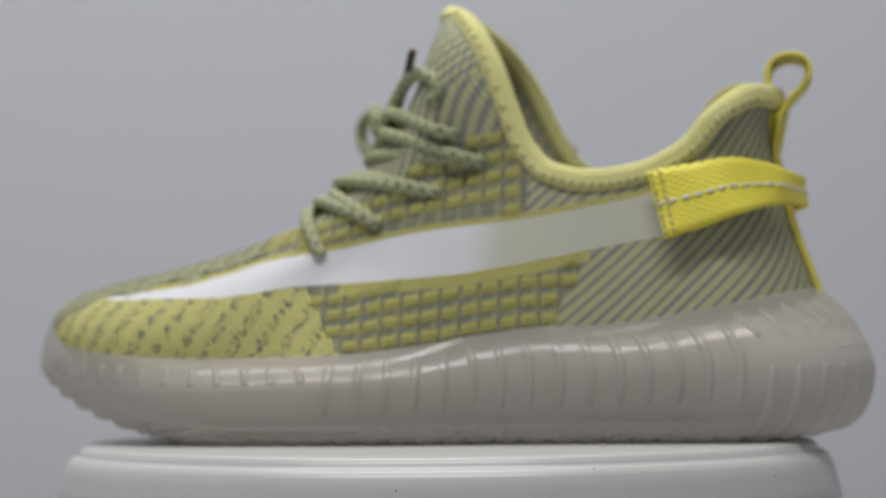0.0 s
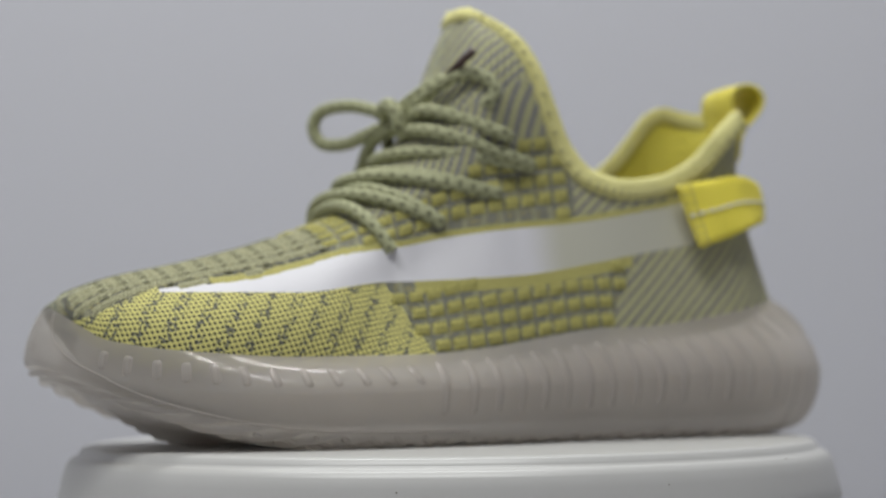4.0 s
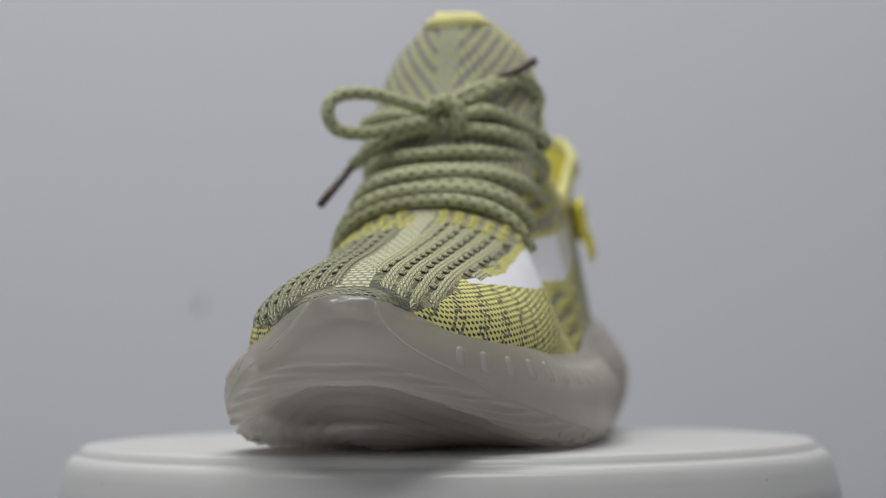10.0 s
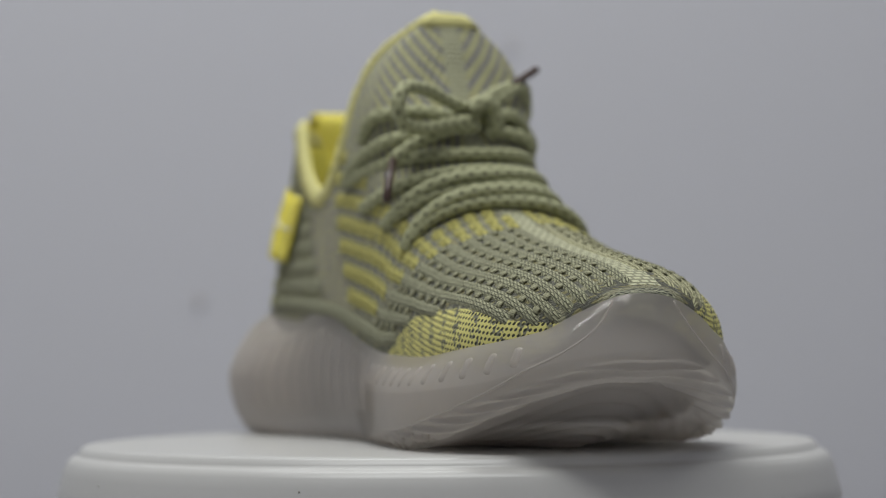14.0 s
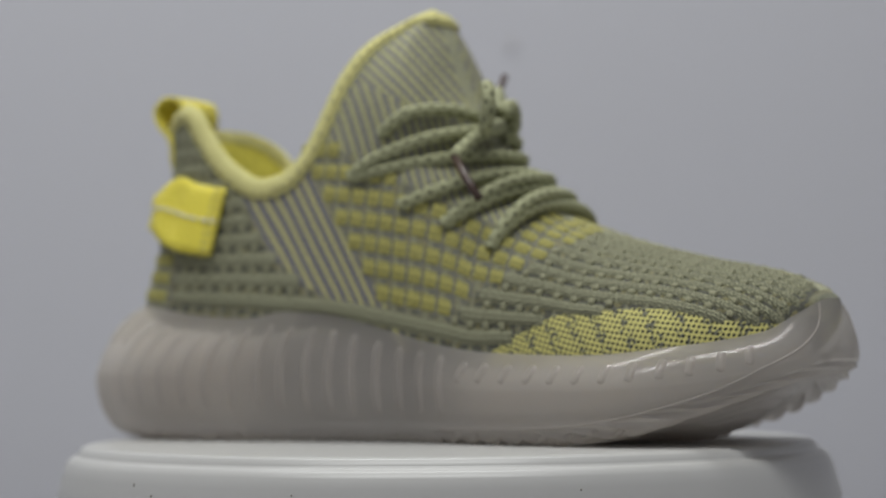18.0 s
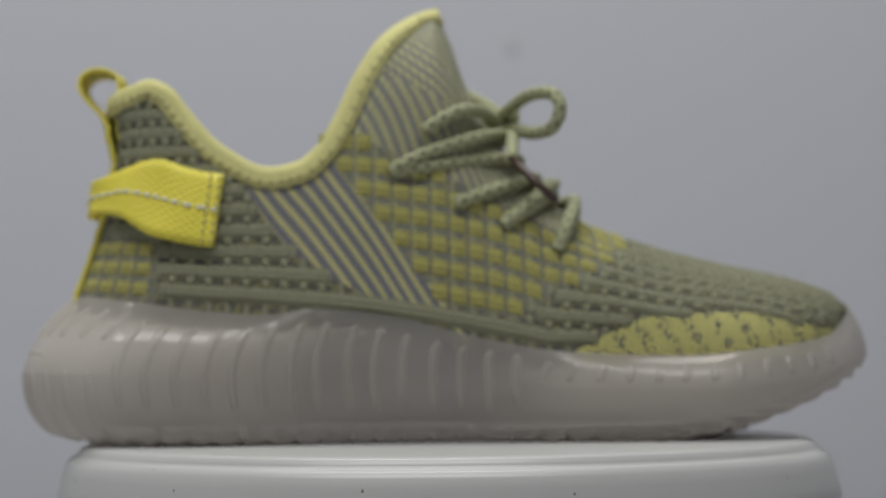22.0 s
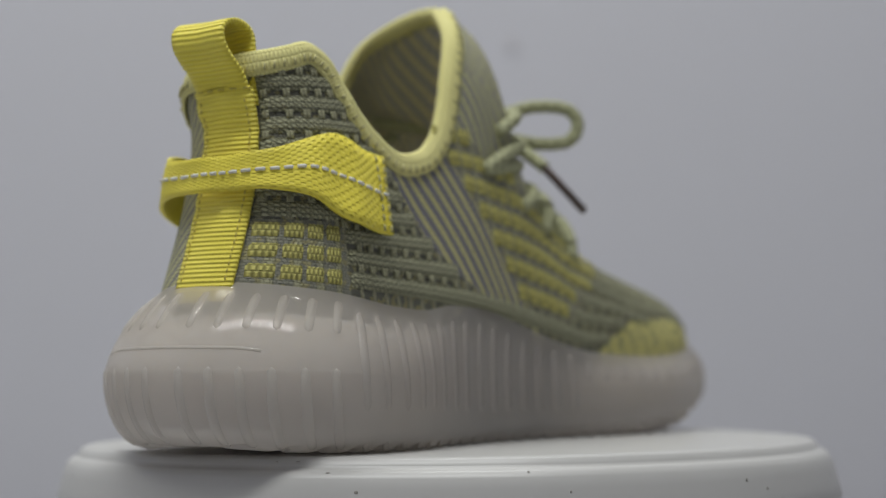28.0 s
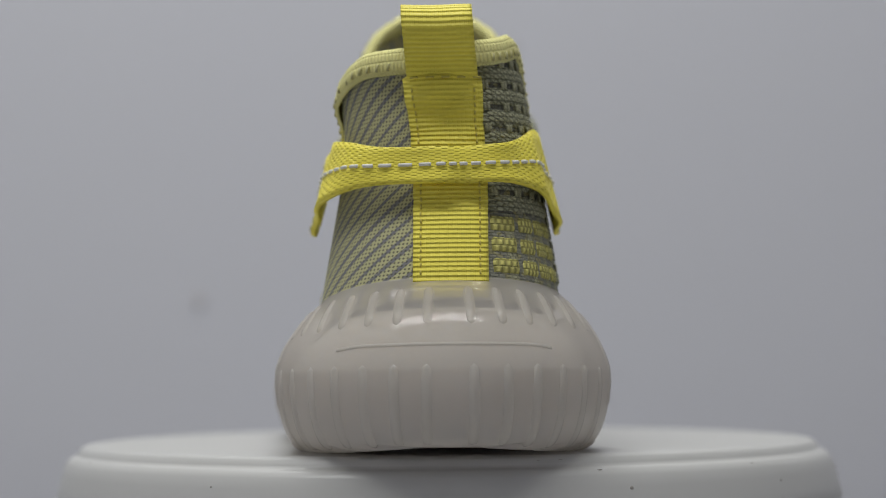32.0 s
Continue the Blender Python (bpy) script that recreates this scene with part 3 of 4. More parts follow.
# ---- the sole ----
def sole_end(x):
    """Height of the sole's lower edge: flat under the foot, lifted at toe and heel."""
    return curve(x, (-0.135, 0.0022), (-0.1233, 0.0006), (-0.105, 0.0), (0.066, 0.0), (0.0860, 0.0020), (0.1020, 0.0058),
                 (0.1160, 0.0112), (0.1280, 0.0168), (0.1360, 0.0212))


def sole_mid(x):
    return curve(x, (-0.1515, 0.0255), (-0.09, 0.0235), (-0.02, 0.0200), (0.08, 0.0180), (0.12, 0.0205), (0.145, 0.0275), (0.157, 0.0320))


def sole_at(side, i, count, v, out=0.0):
    """A place on the sole's wall: v = 0 at the upper, 0.55 at the widest, 1 at the lower edge."""
    xu, xs, xl = station(i, count, UA, UB), station(i, count, SA, SB), station(i, count, -0.1350, 0.1370)
    top = Vector((xu, middle(xu) + side * half_upper(side, xu), join_line(side, xu) + 0.0006))
    wide = Vector((xs, middle(xs) + side * half_sole(side, xs), sole_mid(xs)))
    low = Vector((xl, middle(xl) + side * half_sole(side, xs) * curve(xs, (-0.14, 0.79), (-0.05, 0.86)), sole_end(xl) + 0.0004))
    if v < 0.55:
        t = v / 0.55
        s, c = 2 * t * (1 - t) * 0.84 + t * t, (1 - t) ** 2 + 2 * t * (1 - t) * 0.58
        p = Vector((top.x + (wide.x - top.x) * s, top.y + (wide.y - top.y) * s, wide.z + (top.z - wide.z) * c))
    else:
        a = (v - 0.55) / 0.45 * math.pi / 2
        s, c = math.sin(a) ** 0.92, math.cos(a) ** 0.92
        p = Vector((low.x + (wide.x - low.x) * c, low.y + (wide.y - low.y) * c, wide.z + (low.z - wide.z) * s))
    if out:
        e = 0.004
        t1 = sole_at(side, min(i + 0.5, count - 0.01), count, v) - sole_at(side, max(i - 0.5, 0.01), count, v)
        t2 = sole_at(side, i, count, min(v + e, 1)) - sole_at(side, i, count, max(v - e, 0))
        n = t1.cross(t2).normalized()
        if n.dot(p - Vector((xu * 0.8, middle(xu), 0.022))) < 0:
            n = -n
        p += n * out
    return p


def round_sole(w, count, v, out=0.0):
    """The same, with w running from -1 (heel, inner side) through 0 (toe) to 1 (heel, outer side)."""
    return sole_at(1 if w > 0 else -1, (1 - abs(w)) * count, count, v, out)


def sole():
    NX, NV = 420, 110
    bm = bmesh.new()
    loops = []
    for v in range(NV + 1):
        ring = [bm.verts.new(sole_at(1, i, NX, v / NV)) for i in range(NX + 1)]
        ring += [bm.verts.new(sole_at(-1, i, NX, v / NV)) for i in range(NX - 1, 0, -1)]
        loops.append(ring)
    m = len(loops[0])
    for a, b in zip(loops, loops[1:]):
        for i in range(m):
            bm.faces.new((a[i], b[i], b[(i + 1) % m], a[(i + 1) % m]))
    low, NU = loops[-1], 40
    spine = [Vector((x, middle(x), 0.0010)) for x in (station(i, NX, -0.1000, 0.0950) for i in range(NX + 1))]
    last = low
    for k in range(1, NU + 1):
        ring = []
        for i in range(m):
            a, b = low[i].co, spine[i if i <= NX else m - i]
            p = a.lerp(b, k / NU * 0.97)
            p.z = a.z + (b.z - a.z) * math.sin(math.pi / 2 * k / NU)
            fore = min(1.0, max(0.0, (p.x - 0.045) / 0.035))
            p.z -= 0.0013 * fore * abs(math.sin(math.pi * (k / NU * 7.5 + 0.3 * math.cos(p.y * 110)))) ** 0.7 - 0.0004
            p.z = max(p.z, 0.0003)
            ring.append(bm.verts.new(p))
        for i in range(m):
            bm.faces.new((last[i], ring[i], ring[(i + 1) % m], last[(i + 1) % m]))
        last = ring
    for i in range(1, NX - 1):
        bm.faces.new((last[i], last[m - i], last[m - i - 1], last[i + 1]))
    bmesh.ops.recalc_face_normals(bm, faces=bm.faces)
    bm.normal_update()
    # wavy tread round the toe, ledges along the lower edge
    for v, ring in enumerate(loops):
        v = v / NV
        for i, vert in enumerate(ring):
            f = (i if i <= NX else m - i) / NX
            x = vert.co.x
            w = (1 - f) * (1 if i <= NX else -1)
            fore = min(1.0, max(0.0, (x - 0.045) / 0.035))
            seam = curve(f, (0.50, 0.86), (0.62, 0.78), (0.78, 0.68), (0.88, 0.66), (0.93, 0.62), (1.0, 0.62))
            low = min(1.0, max(0.0, (v - seam) / 0.05))
            ridge = 1 - abs(math.sin(math.pi * (v + 3.2 * abs(w) ** 1.5) / 0.105)) ** 0.8
            vert.co += vert.normal * (0.0019 * ridge - 0.0008) * low * fore * min(1.0, (1 - v) / 0.03 + 0.25)
            teeth = max(0.0, math.sin(x * 2 * math.pi / 0.0092)) * max(0.0, (v - 0.86) / 0.14)
            if x < 0.10:
                vert.co -= vert.normal * 0.0024 * teeth
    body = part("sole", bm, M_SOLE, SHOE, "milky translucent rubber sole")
    # the foam inside the rubber
    bm = bmesh.new()
    rows = []
    for v in range(0, 21):
        ring = []
        for side, order in ((1, range(0, 121)), (-1, range(119, 0, -1))):
            for i in order:
                p = sole_at(side, i, 120, 0.03 + 0.97 * v / 20)
                c = middle(p.x)
                ring.append(bm.verts.new((p.x * (0.965 if p.x < 0 else 0.90), c + (p.y - c) * 0.88, 0.0240 + (p.z - 0.0240) * 0.72)))
        rows.append(ring)
    for a, b in zip(rows, rows[1:]):
        for i in range(len(a)):
            bm.faces.new((a[i], b[i], b[(i + 1) % len(a)], a[(i + 1) % len(a)]))
    for ring in (rows[0], rows[-1]):
        for i in range(1, 119):
            bm.faces.new((ring[i], ring[i + 1], ring[-i - 1], ring[-i]))
    bmesh.ops.recalc_face_normals(bm, faces=bm.faces)
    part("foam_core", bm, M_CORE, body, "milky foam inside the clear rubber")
    # upright ribs round the wall
    count = 400

    def ridge(i0, i1, v0, v1, side, r, wide, name="rib", label="paler upright rib"):
        path, nrm = [], []
        for t in range(10):
            i, v = min(max(i0 + (i1 - i0) * t / 9, 0.6), count - 0.6), v0 + (v1 - v0) * t / 9
            p = sole_at(side, i, count, v)
            q = sole_at(side, i, count, v, 0.001)
            path.append(p - (q - p) * r * 520)
            nrm.append((q - p).normalized())
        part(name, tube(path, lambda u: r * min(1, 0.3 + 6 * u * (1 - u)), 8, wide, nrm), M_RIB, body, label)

    for side in (1, -1):
        run, last, nxt = 0.0, None, 0.0050
        for i in range(2, count - 1):
            p = sole_at(side, i, count, 0.55)
            run += (p - last).length if last else 0.0
            last = p
            if run < nxt or p.x > 0.140:
                continue
            nxt += 0.0098
            if p.x < -0.118:
                ridge(i, i + 1.0, 0.50, 0.93, side, 0.0012, 1.7)
                ridge(i, i, 0.06, 0.32, side, 0.0011, 1.6)
            elif p.x < 0.03:
                ridge(i - 2.0, i + 1.5, 0.10, 0.72, side, 0.0011, 1.9)
                ridge(i, i, 0.84, 0.97, side, 0.0009, 1.5)
            else:
                ridge(i + 0.6, i - 1.0, 0.17, 0.48, side, 0.0011, 1.7)
                if p.x < 0.10:
                    ridge(i, i - 3.0, 0.80, 0.98, side, 0.00085, 1.5)
        # the moulded seam that sweeps down from the toe cap
        pts = [(0.955, 0.03), (0.935, 0.25), (0.90, 0.42), (0.85, 0.55), (0.78, 0.66), (0.70, 0.73), (0.62, 0.77), (0.54, 0.79)]
        path = spline([(a, b, 0) for a, b in pts], 5)
        line = [sole_at(side, p.x * count, count, p.y, -0.0002) for p in path]
        part("seam", tube(line, 0.0005, 6), M_RIB, body, "moulded seam line")
    # moulded line behind the heel
    line = []
    for t in range(31):
        w = 0.88 + 0.24 * t / 30
        w = w if w <= 1 else w - 2
        w = max(min(w, 0.994), -0.994)
        if 0 < abs(w) < 0.995:
            line.append(round_sole(w, count, 0.42 + 0.12 * max(0, abs(t - 15) / 15 - 0.75) ** 1.5, -0.0002))
    part("heel_line", tube(line, 0.0006, 6), M_RIB, body, "moulded line round the heel")
    return body


SOLE = sole()


# ---- edges, tape, strap and laces ----
def clear(p, lift):
    """Moves a place out of the upper until it is clear of the knit."""
    p = Vector(p)
    for _ in range(60):
        side = 1 if p.y > middle(p.x) + 0.001 else -1
        n = at_height(side, p.x, p.z)
        if n >= 1:
            if p.z - apex(p.x) > lift or n > 1.15:
                break
            p += Vector((0.0003, 0, 0.0004))
            continue
        q = surf(side, p.x, max(n, 0.02))
        d = normal(side, p.x, max(n, 0.02))
        if (p - q).dot(d) > lift:
            break
        p += d * 0.0005
    return p


def binding():
    """A folded knit band over the edge of the collar."""
    edge = []
    for side, order in ((1, range(0, 141)), (-1, range(140, -1, -1))):
        for i in order:
            x = -0.1323 + 0.1270 * (0.5 - 0.5 * math.cos(math.pi * i / 140))
            n = min(full_n(side, x), 0.9965)
            p = surf(side, x, n)
            if not edge or (p - edge[-1][0]).length > 0.0013:
                edge.append((p, normal(side, x, min(n, 0.97))))
    cut = [(0.0077, -0.0004), (0.0075, 0.0008), (0.0050, 0.0013), (0.0026, 0.0013), (0.0008, 0.0009), (-0.0004, -0.0002), (-0.0004, -0.0014), (0.0008, -0.0024),
           (0.0030, -0.0028), (0.0056, -0.0027), (0.0060, -0.0022)]
    bm = bmesh.new()
    uvl = bm.loops.layers.uv.new()
    grid, run, frames = [], 0.0, []
    count = len(edge)
    smooth = [sum((edge[(i + k) % count][1] for k in (-2, -1, 0, 1, 2)), Vector()).normalized() for i in range(count)]
    for i, (p, _) in enumerate(edge):
        tip = max(0.0, 1 - abs(p.y - 0.001) / 0.022) if p.x > -0.03 else 0.0
        smooth[i] = smooth[i].lerp(Vector((0.80, 0, 0.60)), min(1.0, tip * 1.6)).normalized()
        t = (edge[(i + 1) % count][0] - edge[i - 1][0]).normalized()
        n = (smooth[i] - t * smooth[i].dot(t)).normalized()
        w = n.cross(t).normalized()
        w = w if w.z < 0 else -w
        frames.append((p, t, n, w))
        run += (p - edge[i - 1][0]).length if i else 0.0
        grid.append(([bm.verts.new(clear(p + w * a + n * b, b) if b > 0.0005 and a > 0.002 and p.x > -0.11 else p + w * a + n * b) for a, b in cut], run))
    for i in range(count):
        (a, u0), (b, u1) = grid[i], grid[(i + 1) % count]
        u1 = u1 if i + 1 < count else u0 + 0.0013
        for k in range(len(cut) - 1):
            f = bm.faces.new((a[k], b[k], b[k + 1], a[k + 1]))
            for l, (u, q) in zip(f.loops, ((u0, k), (u1, k), (u1, k + 1), (u0, k + 1))):
                l[uvl].uv = (u, q * 0.0016)
    bmesh.ops.recalc_face_normals(bm, faces=bm.faces)
    ob = part("collar_binding", bm, M_BIND, SHOE, "pale yellow knitted collar binding")
    for p, t, n, w in frames[::2]:
        if p.x < -0.117 and -0.014 < p.y < 0.010 or p.x > -0.012:
            continue
        a = clear(p + w * 0.0056 + n * 0.0012, 0.0012)
        part("stitch", tube([a - w * 0.0011 - t * 0.0003, a + n * 0.0002, a + w * 0.0011 + t * 0.0003], 0.00042, 6), M_OVERLOCK, ob, "slanting overlock stitch")
    return ob


BINDING = binding()


def behind(y, z, out):
    """The place on the back of the heel at y and z, a little off the knit."""
    side = 1 if y > middle(UA) else -1
    a, b = UA, -0.085
    for _ in range(24):
        x = (a + b) / 2
        p = surf(side, x, at_height(side, x, z))
        if (p.y - y) * side < 0:
            a = x
        else:
            b = x
    return p + Vector((-1.0, (p.y - middle(UA)) / 0.03, 0)).normalized() * out


def sheet(grid, thick):
    """Cloth of some thickness through a grid of places, rows running along it."""
    bm = bmesh.new()
    uvl = bm.loops.layers.uv.new()
    rows, cols = len(grid), len(grid[0])
    nrm = [[(grid[min(i + 1, rows - 1)][j] - grid[max(i - 1, 0)][j]).cross(grid[i][min(j + 1, cols - 1)] - grid[i][max(j - 1, 0)]).normalized()
            for j in range(cols)] for i in range(rows)]
    layers = [[[bm.verts.new(grid[i][j] + nrm[i][j] * s * thick / 2) for j in range(cols)] for i in range(rows)] for s in (1, -1)]
    run = [0.0]
    for a, b in zip(grid, grid[1:]):
        run.append(run[-1] + (b[cols // 2] - a[cols // 2]).length)
    wide = sum((b - a).length for a, b in zip(grid[0], grid[0][1:]))

    def face(q):
        f = bm.faces.new([layers[s][i][j] for s, i, j in q])
        for l, (s, i, j) in zip(f.loops, q):
            l[uvl].uv = (run[i], wide * j / (cols - 1))

    for i in range(rows - 1):
        for j in range(cols - 1):
            for s in (0, 1):
                face([(s, i, j), (s, i + 1, j), (s, i + 1, j + 1), (s, i, j + 1)])
        for j in (0, cols - 1):
            face([(0, i, j), (0, i + 1, j), (1, i + 1, j), (1, i, j)])
    for j in range(cols - 1):
        for i in (0, rows - 1):
            face([(0, i, j), (0, i, j + 1), (1, i, j + 1), (1, i, j)])
    bmesh.ops.recalc_face_normals(bm, faces=bm.faces)
    return bm


def tape():
    """A tape up the back of the heel that ends in a pull loop over the collar."""
    grid = []
    ys = [0.0062 - 0.0212 * j / 10 for j in range(11)]
    for k in range(31):
        z = 0.0465 + (0.1130 - 0.0465) * k / 30
        shift = 0.0034 * max(0.0, (z - 0.085) / 0.045)
        wave = 0.0004 * math.sin(z * 900) * max(0.0, math.sin((z - 0.052) * 40))
        grid.append([behind(y + shift, z, 0.0011 + 0.0024 * min(1.0, max(0.0, (z - 0.100) / 0.008)) + wave * math.sin(j * 0.5 + 1)) for j, y in enumerate(ys)])
    top = grid[-1]
    ring = spline([(-0.1222, 0, 0.1130), (-0.1243, 0, 0.1180), (-0.1277, 0, 0.1220), (-0.1306, 0, 0.1266), (-0.1304, 0, 0.1308), (-0.1268, 0, 0.1335),
                   (-0.1218, 0, 0.1336), (-0.1176, 0, 0.1312), (-0.1166, 0, 0.1265), (-0.1174, 0, 0.1190), (-0.1166, 0, 0.1080)], 6)
    for k, p in enumerate(ring[1:], 1):
        keep = max(0.0, 1 - k / 14)
        lift = 0.0034 * (p.z - 0.085) / 0.045
        grid.append([p + Vector(((top[j].x - top[5].x) * keep - 0.0006 * math.cos(j * 0.7), y + lift, 0)) for j, y in enumerate(ys)])
    ob = part("heel_tape", sheet(grid, 0.0014), M_TAPE, SHOE, "bright yellow ribbed heel tape with a pull loop")
    for j in range(1, 10, 2):
        a, b = grid[30][j], grid[30][j + 1]
        n = Vector((-0.0008, 0, 0.0))
        part("stitch", tube([a + n, (a + b) / 2 + n * 1.3, b + n], 0.00035, 6), M_YTHREAD, ob, "dull yellow thread across the tape")
    for j in (1, 9):
        for k in range(3, 29):
            a, b = grid[k][j], grid[k][j].lerp(grid[k + 1][j], 0.55)
            n = Vector((-0.0008, 0, 0))
            part("stitch", tube([a + n, (a + b) / 2 + n * 1.2, b + n], 0.0003, 5), M_YTHREAD, ob, "dull yellow thread along the tape")
    return ob


HEEL_TAPE = tape()


def strap():
    low = spline([(-0.083, 0.0395, 0.0680), (-0.094, 0.0390, 0.0715), (-0.104, 0.0370, 0.0750), (-0.115, 0.0310, 0.0785), (-0.1240, 0.0180, 0.0805), (-0.1285, 0.0, 0.0806),
                  (-0.1280, -0.010, 0.0808), (-0.1230, -0.0230, 0.0808), (-0.114, -0.0320, 0.0790), (-0.104, -0.0360, 0.0728), (-0.094, -0.0380, 0.0700), (-0.081, -0.0375, 0.0680)], 8)
    top = spline([(-0.077, 0.0345, 0.0910), (-0.090, 0.0350, 0.0935), (-0.103, 0.0310, 0.0955), (-0.115, 0.0265, 0.0945), (-0.1235, 0.0170, 0.0920), (-0.1275, 0.0, 0.0915),
                  (-0.1270, -0.010, 0.0917), (-0.1220, -0.0210, 0.0930), (-0.112, -0.0270, 0.0965), (-0.101, -0.0295, 0.0992), (-0.091, -0.0315, 0.0960), (-0.078, -0.0315, 0.0935)], 8)
    grid = [[a.lerp(b, j / 8) for j in range(9)] for a, b in zip(low, top)]
    for i, row in enumerate(grid):
        d = low[min(i + 1, len(low) - 1)] - low[max(i - 1, 0)]
        n = (row[8] - row[0]).cross(d).normalized()
        n = n if n.dot(row[0] - Vector((-0.09, 0, row[0].z))) > 0 else -n
        for j, p in enumerate(row):
            p += n * (0.0007 * math.sin(i * 0.35 + 1) * (j / 4 - 1) ** 2 + 0.0004 * math.sin(i * 0.5))
        row.append(n)
    normals = [row.pop() for row in grid]
    ob = part("heel_strap", sheet(grid, 0.0015), M_STRAP, SHOE, "bright yellow webbing strap with white stitching")

    def dash(path, count, share, radius, material, label):
        """Thread that shows as dashes along a path of (place, normal)."""
        for k in range(count):
            pts = []
            for s in range(4):
                u = (k + 0.5 - share / 2 + share * s / 3) / count * (len(path) - 1)
                i = min(int(u), len(path) - 2)
                p, n = (path[i][e].lerp(path[i + 1][e], u - i) for e in (0, 1))
                pts.append(p + n * (0.0008 + 0.0003 * math.sin(math.pi * s / 3)))
            part("stitch", tube(pts, radius, 6), material, ob, label)

    dash([(row[4], n) for row, n in zip(grid, normals)], 33, 0.64, 0.00055, M_THREAD, "white dash of stitching")
    for i in (1, 3, len(grid) - 4, len(grid) - 2):
        dash([(p, normals[i]) for p in grid[i]], 8, 0.6, 0.0004, M_OVERLOCK, "pale yellow stitch at the strap's end")
    return ob


STRAP = strap()


def lace(pts, name, label, radius=0.0024, steps=7):
    return part(name, tube(spline(pts, steps), radius, 12), M_LACE, SHOE, label)


def on_knit(p):
    """The place on the upper beside p, at its x and height."""
    side = 1 if p[1] > 0.001 else -1
    return surf(side, p[0], at_height(side, p[0], p[2]), 0.0006)


def strand(a, mid, b, lift):
    """A lace from eyelet a over a place on the ridge to eyelet b."""
    a, mid, b = on_knit(a), Vector(mid), on_knit(b)
    out = [a]
    for end, us in ((a, (0.16, 0.36, 0.58, 0.8)), (b, (1.0, 0.8, 0.58, 0.36, 0.16))):
        for u in us:
            s = math.sin(u * math.pi / 2)
            p = Vector((end.x + (mid.x - end.x) * s, mid.y + (end.y - mid.y) * math.cos(u * math.pi / 2) ** 0.9, end.z + (mid.z - end.z) * s))
            out.append(clear(p, lift * min(1.0, 0.3 + u * 2)))
    out.append(b)
    for _ in range(2):
        out = [out[0]] + [q * 0.5 + (p + r) * 0.25 for p, q, r in zip(out, out[1:], out[2:])] + [out[-1]]
    return out


EYES_L = ((0.037, 0.039, 0.0650), (0.0165, 0.0340, 0.0755), (-0.005, 0.0300, 0.0860), (-0.0195, 0.0275, 0.0965), (-0.010, 0.0290, 0.1065))
EYES_M = ((0.038, -0.031, 0.0660), (0.019, -0.030, 0.0750), (0.002, -0.030, 0.0825), (-0.020, -0.028, 0.0940), (-0.008, -0.0235, 0.1085))
MIDS = ((0.0470, 0.002, 0.0830), (0.0400, 0.001, 0.0885), (0.0345, 0.001, 0.0945), (0.0290, 0.001, 0.1005))


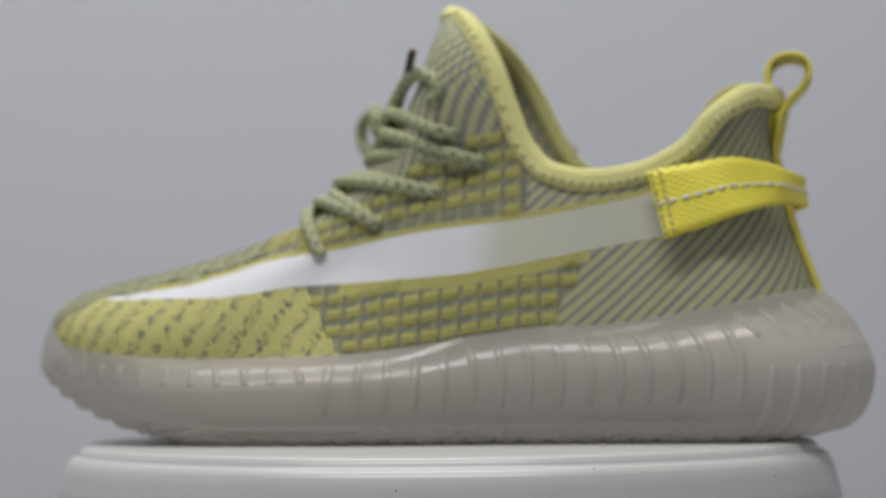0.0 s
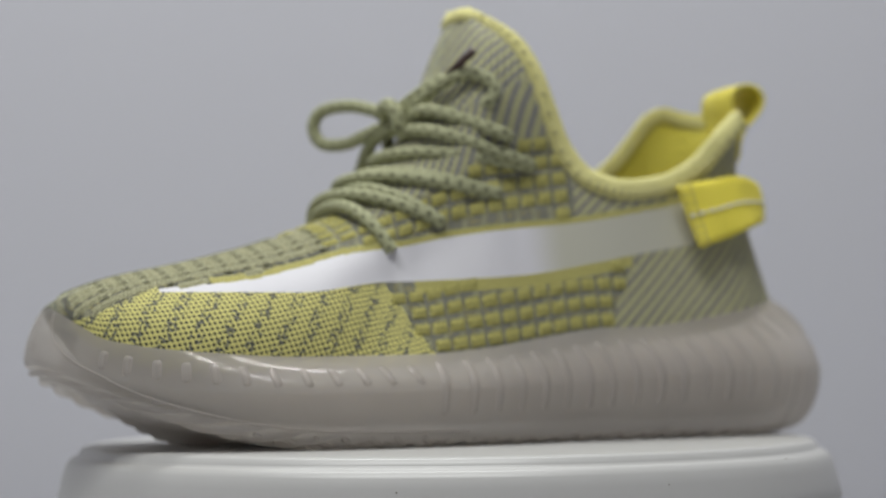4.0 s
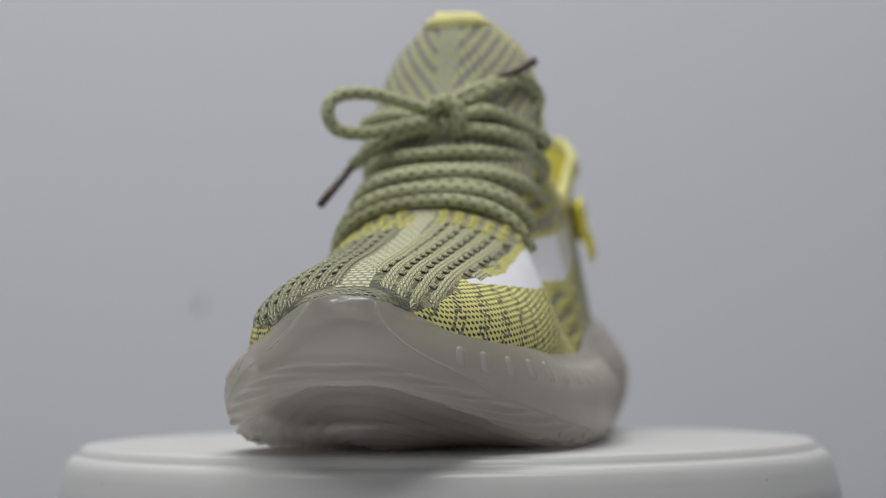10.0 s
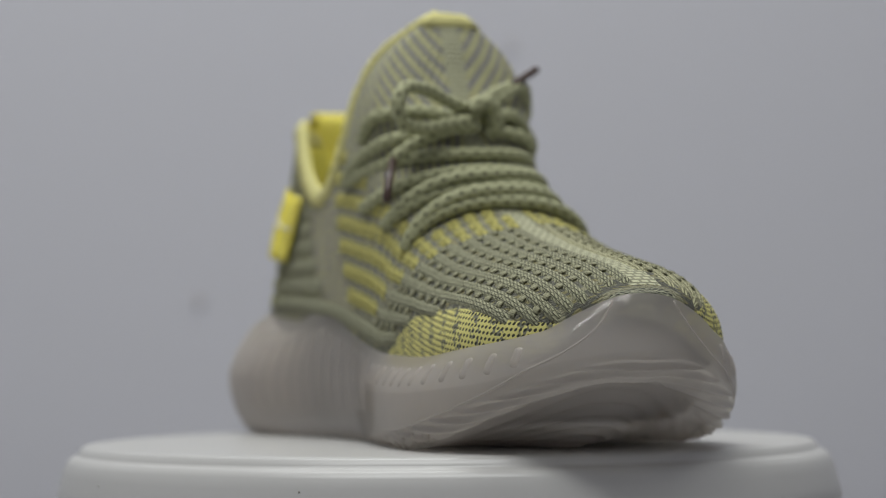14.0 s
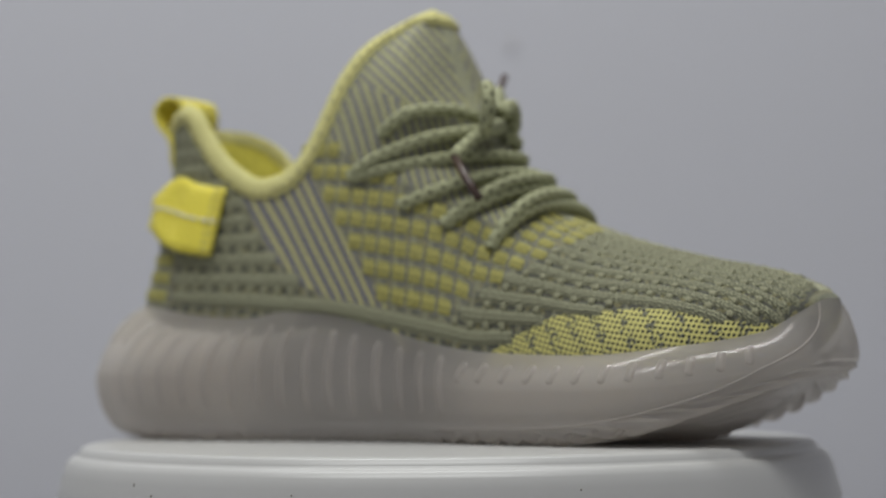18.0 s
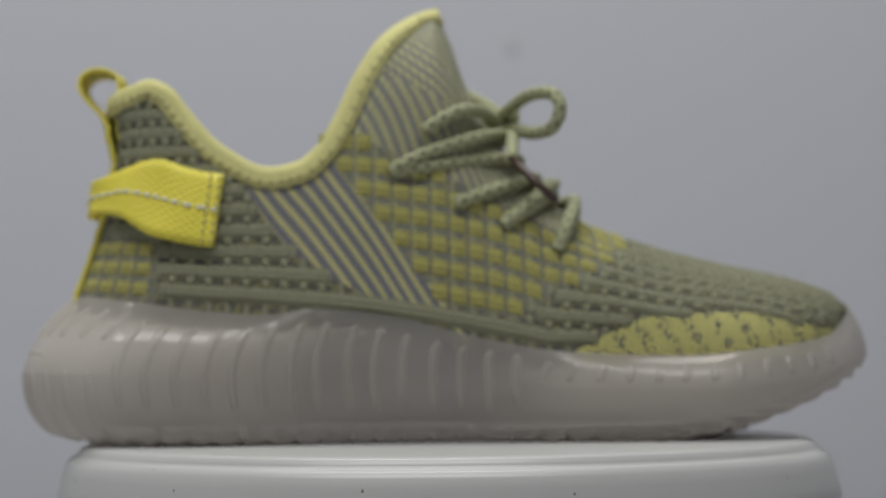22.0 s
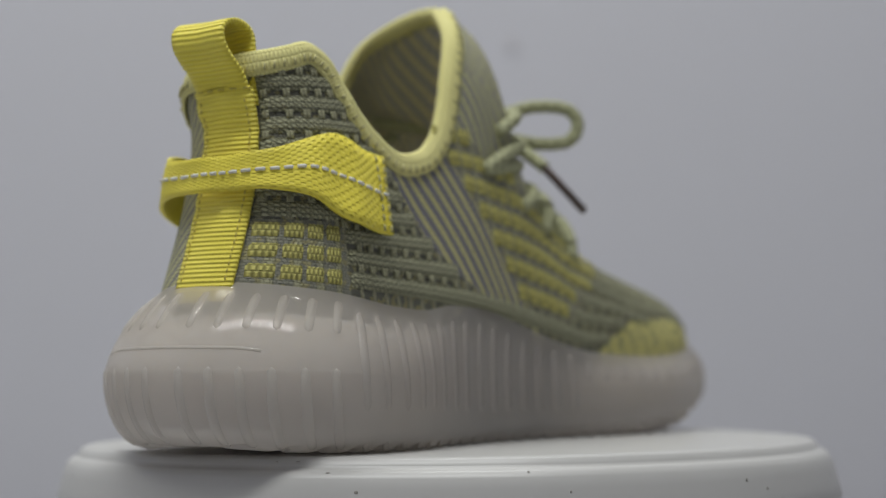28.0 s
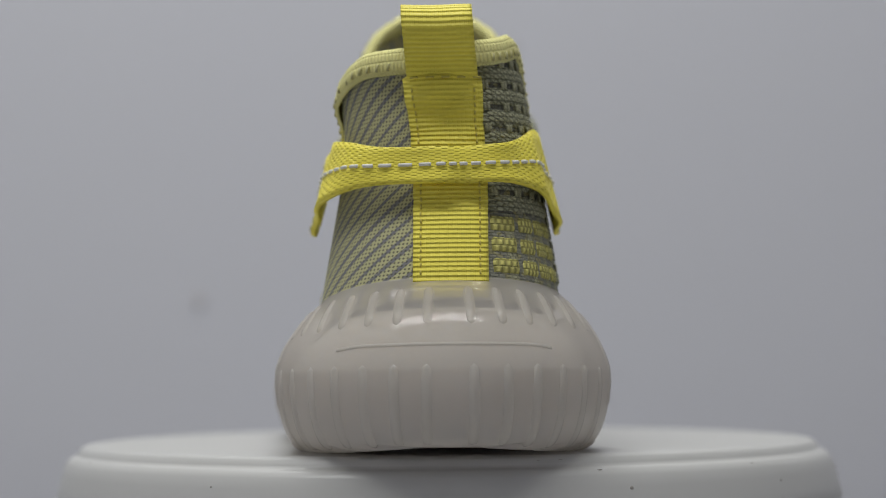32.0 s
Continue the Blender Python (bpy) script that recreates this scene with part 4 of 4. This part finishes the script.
def laces():
    for i in range(4):
        lace(strand(EYES_L[i], MIDS[i], EYES_M[i], 0.0026), "lace_strand", "olive braided lace across the foot")
    for i in range(2):
        m = (Vector(MIDS[i]) + Vector(MIDS[i + 1])) / 2 + Vector((0.0035, 0, 0.0012))
        lace(strand(EYES_L[i + 1], m, EYES_M[i], 0.0030), "lace_strand", "olive braided lace crossing between eyelets")
    knot = Vector((0.0190, 0.0045, 0.1160))
    lace([on_knit(EYES_M[4])] + [clear(p, 0.0024) for p in ((0.000, -0.022, 0.1135), (0.010, -0.014, 0.1155), (0.019, -0.002, 0.1140))], "lace_strand", "olive braided lace to the knot")
    lace([on_knit(EYES_M[3])] + [clear(p, 0.0024) for p in ((-0.008, -0.029, 0.1000), (0.006, -0.022, 0.1045), (0.017, -0.006, 0.1075), (0.021, 0.003, 0.1110))], "lace_strand", "olive braided lace to the knot")
    lace([on_knit(EYES_L[4])] + [clear(p, 0.0022) for p in ((-0.002, 0.0240, 0.1090), (0.008, 0.0170, 0.1120), (0.018, 0.008, 0.1130))], "lace_strand", "olive braided lace to the knot")
    lace([on_knit(EYES_L[3])] + [clear(p, 0.0022) for p in ((-0.006, 0.0255, 0.1010), (0.007, 0.0200, 0.1045), (0.018, 0.010, 0.1085))], "lace_strand", "olive braided lace to the knot")
    # the bow
    lace([knot, (0.0240, -0.008, 0.1195), (0.030, -0.019, 0.1225), (0.0370, -0.029, 0.1215), (0.0395, -0.0325, 0.1160), (0.0370, -0.030, 0.1095),
          (0.0310, -0.021, 0.1085), (0.0265, -0.010, 0.1110), (0.0225, 0.002, 0.1135)], "lace_loop", "olive braided bow loop standing forward")
    lace([knot, (0.0150, 0.0130, 0.1210), (0.0100, 0.0220, 0.1265), (0.0030, 0.0300, 0.1290), (-0.0040, 0.0340, 0.1245), (-0.0020, 0.0325, 0.1185),
          (0.006, 0.0240, 0.1165), (0.0150, 0.0120, 0.1140)], "lace_loop", "olive braided bow loop lying on the tongue")
    lace([(0.0245, 0.0000, 0.1165), (0.0250, 0.0050, 0.1195), (0.0235, 0.0095, 0.1175), (0.0225, 0.0105, 0.1125), (0.0195, 0.0090, 0.1085)], "lace_knot",
         "olive braided knot of the bow", 0.0029)
    e1 = lace([(0.0200, 0.0030, 0.1180), (0.0150, 0.0115, 0.1235), (0.0095, 0.0216, 0.1280)], "lace_end", "olive lace end with a brown tip")
    e2 = lace([(0.0220, 0.0040, 0.1120), (0.0240, -0.0080, 0.1095), (0.0235, -0.0190, 0.1050), (0.0225, -0.0285, 0.0985)], "lace_end", "olive lace end with a brown tip")
    part("aglet", tube([Vector((0.0097, 0.0212, 0.1277)), Vector((0.0070, 0.0281, 0.1318)), Vector((0.0043, 0.0350, 0.1359))], 0.0015, 10), M_AGLET, e1, "dark brown aglet")
    part("aglet", tube([Vector((0.0223, -0.0280, 0.0990)), Vector((0.0300, -0.0325, 0.0905)), Vector((0.0374, -0.0361, 0.0830))], 0.0015, 10), M_AGLET, e2, "dark brown aglet")


laces()


# ---- raised knit: blocks and cords ----
def patch(side, xa, xb, lo, hi, prof, cols, rise, uv_rows):
    """A raised piece of knit on the upper, between two rows."""
    bm = bmesh.new()
    uvl = bm.loops.layers.uv.new()
    g = []
    for i in range(cols + 1):
        x = xa + (xb - xa) * (i / cols if cols != 5 else (0, 0.1, 0.35, 0.65, 0.9, 1)[i])
        r = []
        for k, h in enumerate(prof):
            t = k / (len(prof) - 1)
            d = row_at(side, x, lo + (hi - lo) * t)
            up = -0.0002 if i in (0, cols) else h * rise
            r.append((bm.verts.new(surf(side, x, min(max(n_up(side, x, d), 0.0), 0.9985), up)), (x, t * uv_rows)))
        g.append(r)
    for i in range(cols):
        for k in range(len(prof) - 1):
            q = (g[i][k], g[i + 1][k], g[i + 1][k + 1], g[i][k + 1])
            q = q if side < 0 else q[::-1]
            f = bm.faces.new([a for a, _ in q])
            for l, (_, t) in zip(f.loops, q):
                l[uvl].uv = t
    return bm


def kind_at(side, x, row):
    d = row_at(side, x, row)
    n = n_up(side, x, d)
    if d < 0.0005 or not 0.0 <= n < full_n(side, x) - (0.0012 if x > 0.03 else 0.02):
        return ""
    p = surf(side, x, n)
    return panel(side, p.x, p.z, p.y)


def raised_knit():
    """Yellow blocks and olive cords that stand out of the knit ground."""
    rnd = random.Random(3)
    for side, pitch in ((1, 0.0067), (-1, 0.0065)):
        for j in range(-1, 19):
            row = j + 0.70 if side < 0 else j + 0.55
            wide = 0.36 if side > 0 else 0.37
            lo, hi = row - wide, row + wide
            for c in range(int(-0.13 / pitch), int(0.075 / pitch)):
                xa, xb = c * pitch + 0.00045, (c + 1) * pitch - 0.00045
                x = (xa + xb) / 2
                kind = kind_at(side, x, row)
                if row < 0 or kind not in ("grid", "grid_up", "grid_heel", "edge_low"):
                    continue
                if any(kind_at(side, x, row + dr) in ("white", "edge", "heel") for dr in (-0.22, 0.22)):
                    continue
                bm = patch(side, xa, xb, lo, hi, (-0.2, 0.9, 1.0, 1.0, 0.9, -0.2), 5, 0.0006 + rnd.random() * 0.0002, 0.005)
                part("knit_block", bm, M_BLOCK, HOSTS[kind, side])
            start, kind0 = None, ""
            for i in range(0, 274):
                x = -0.130 + i * 0.001
                kind = kind_at(side, x, row) if row > 0 else ""
                good = kind in ("cord", "vamp")
                if start is None and good:
                    start, kind0 = x, kind
                if start is not None and (not good or i == 273):
                    if x - start > 0.006:
                        bm = patch(side, start, x - 0.0005, row - 0.41, row + 0.41, (-0.2, 0.85, 1.0, 1.0, 0.85, -0.2), max(4, int((x - start) / 0.002)), 0.0009 if side < 0 else 0.0006, 0.0045)
                        part("cord", bm, M_STRIP2 if side > 0 else M_STRIP, HOSTS[kind0, side], "raised olive cord")
                    start = None


raised_knit()


def posts_between():
    """Upright loops of yarn that bridge the gaps between cords."""
    rows = (0.32, 0.41, 0.5, 0.59, 0.68)
    rise = (0.0004, 0.0006, 0.0006, 0.0006, 0.0004)
    for side in (-1, 1):
        made = 0
        for j in range(-1, 17):
            base = j + (0.70 if side < 0 else 0.55)
            for c in range(-20, 21):
                x = (c + 0.25) * 0.0065
                if base + 0.2 < 0 or made > 260 or kind_at(side, x, base + 0.5) not in ("cord", "vamp"):
                    continue
                if any(kind_at(side, x, base + e) not in ("cord", "vamp") for e in (0.15, 0.85)):
                    continue
                made += 1
                host = HOSTS[kind_at(side, x, base + 0.5), side]
                path = [surf(side, x, min(max(n_up(side, x, row_at(side, x, base + e)), 0.0), 0.985), h) for e, h in zip(rows, rise)]
                nrm = [normal(side, x, min(n_up(side, x, row_at(side, x, base + e)), 0.98)) for e in rows]
                part("loop_stitch", tube(path, 0.00045, 6, 2.8, nrm), M_POST, host)


posts_between()


# ---- what turns ----
def motions():
    rows = [(float(t), pose(0, 0, 0, 0, 0, 168.603 + 8.76655 * t)) for t in range(0, 32)]
    rows.append((32.0, pose(0, 0, 0, 0, 0, 168.603 + 8.76655 * 31.94)))
    walk(SHOE, rows)
    walk(TURNTABLE, rows)


motions()
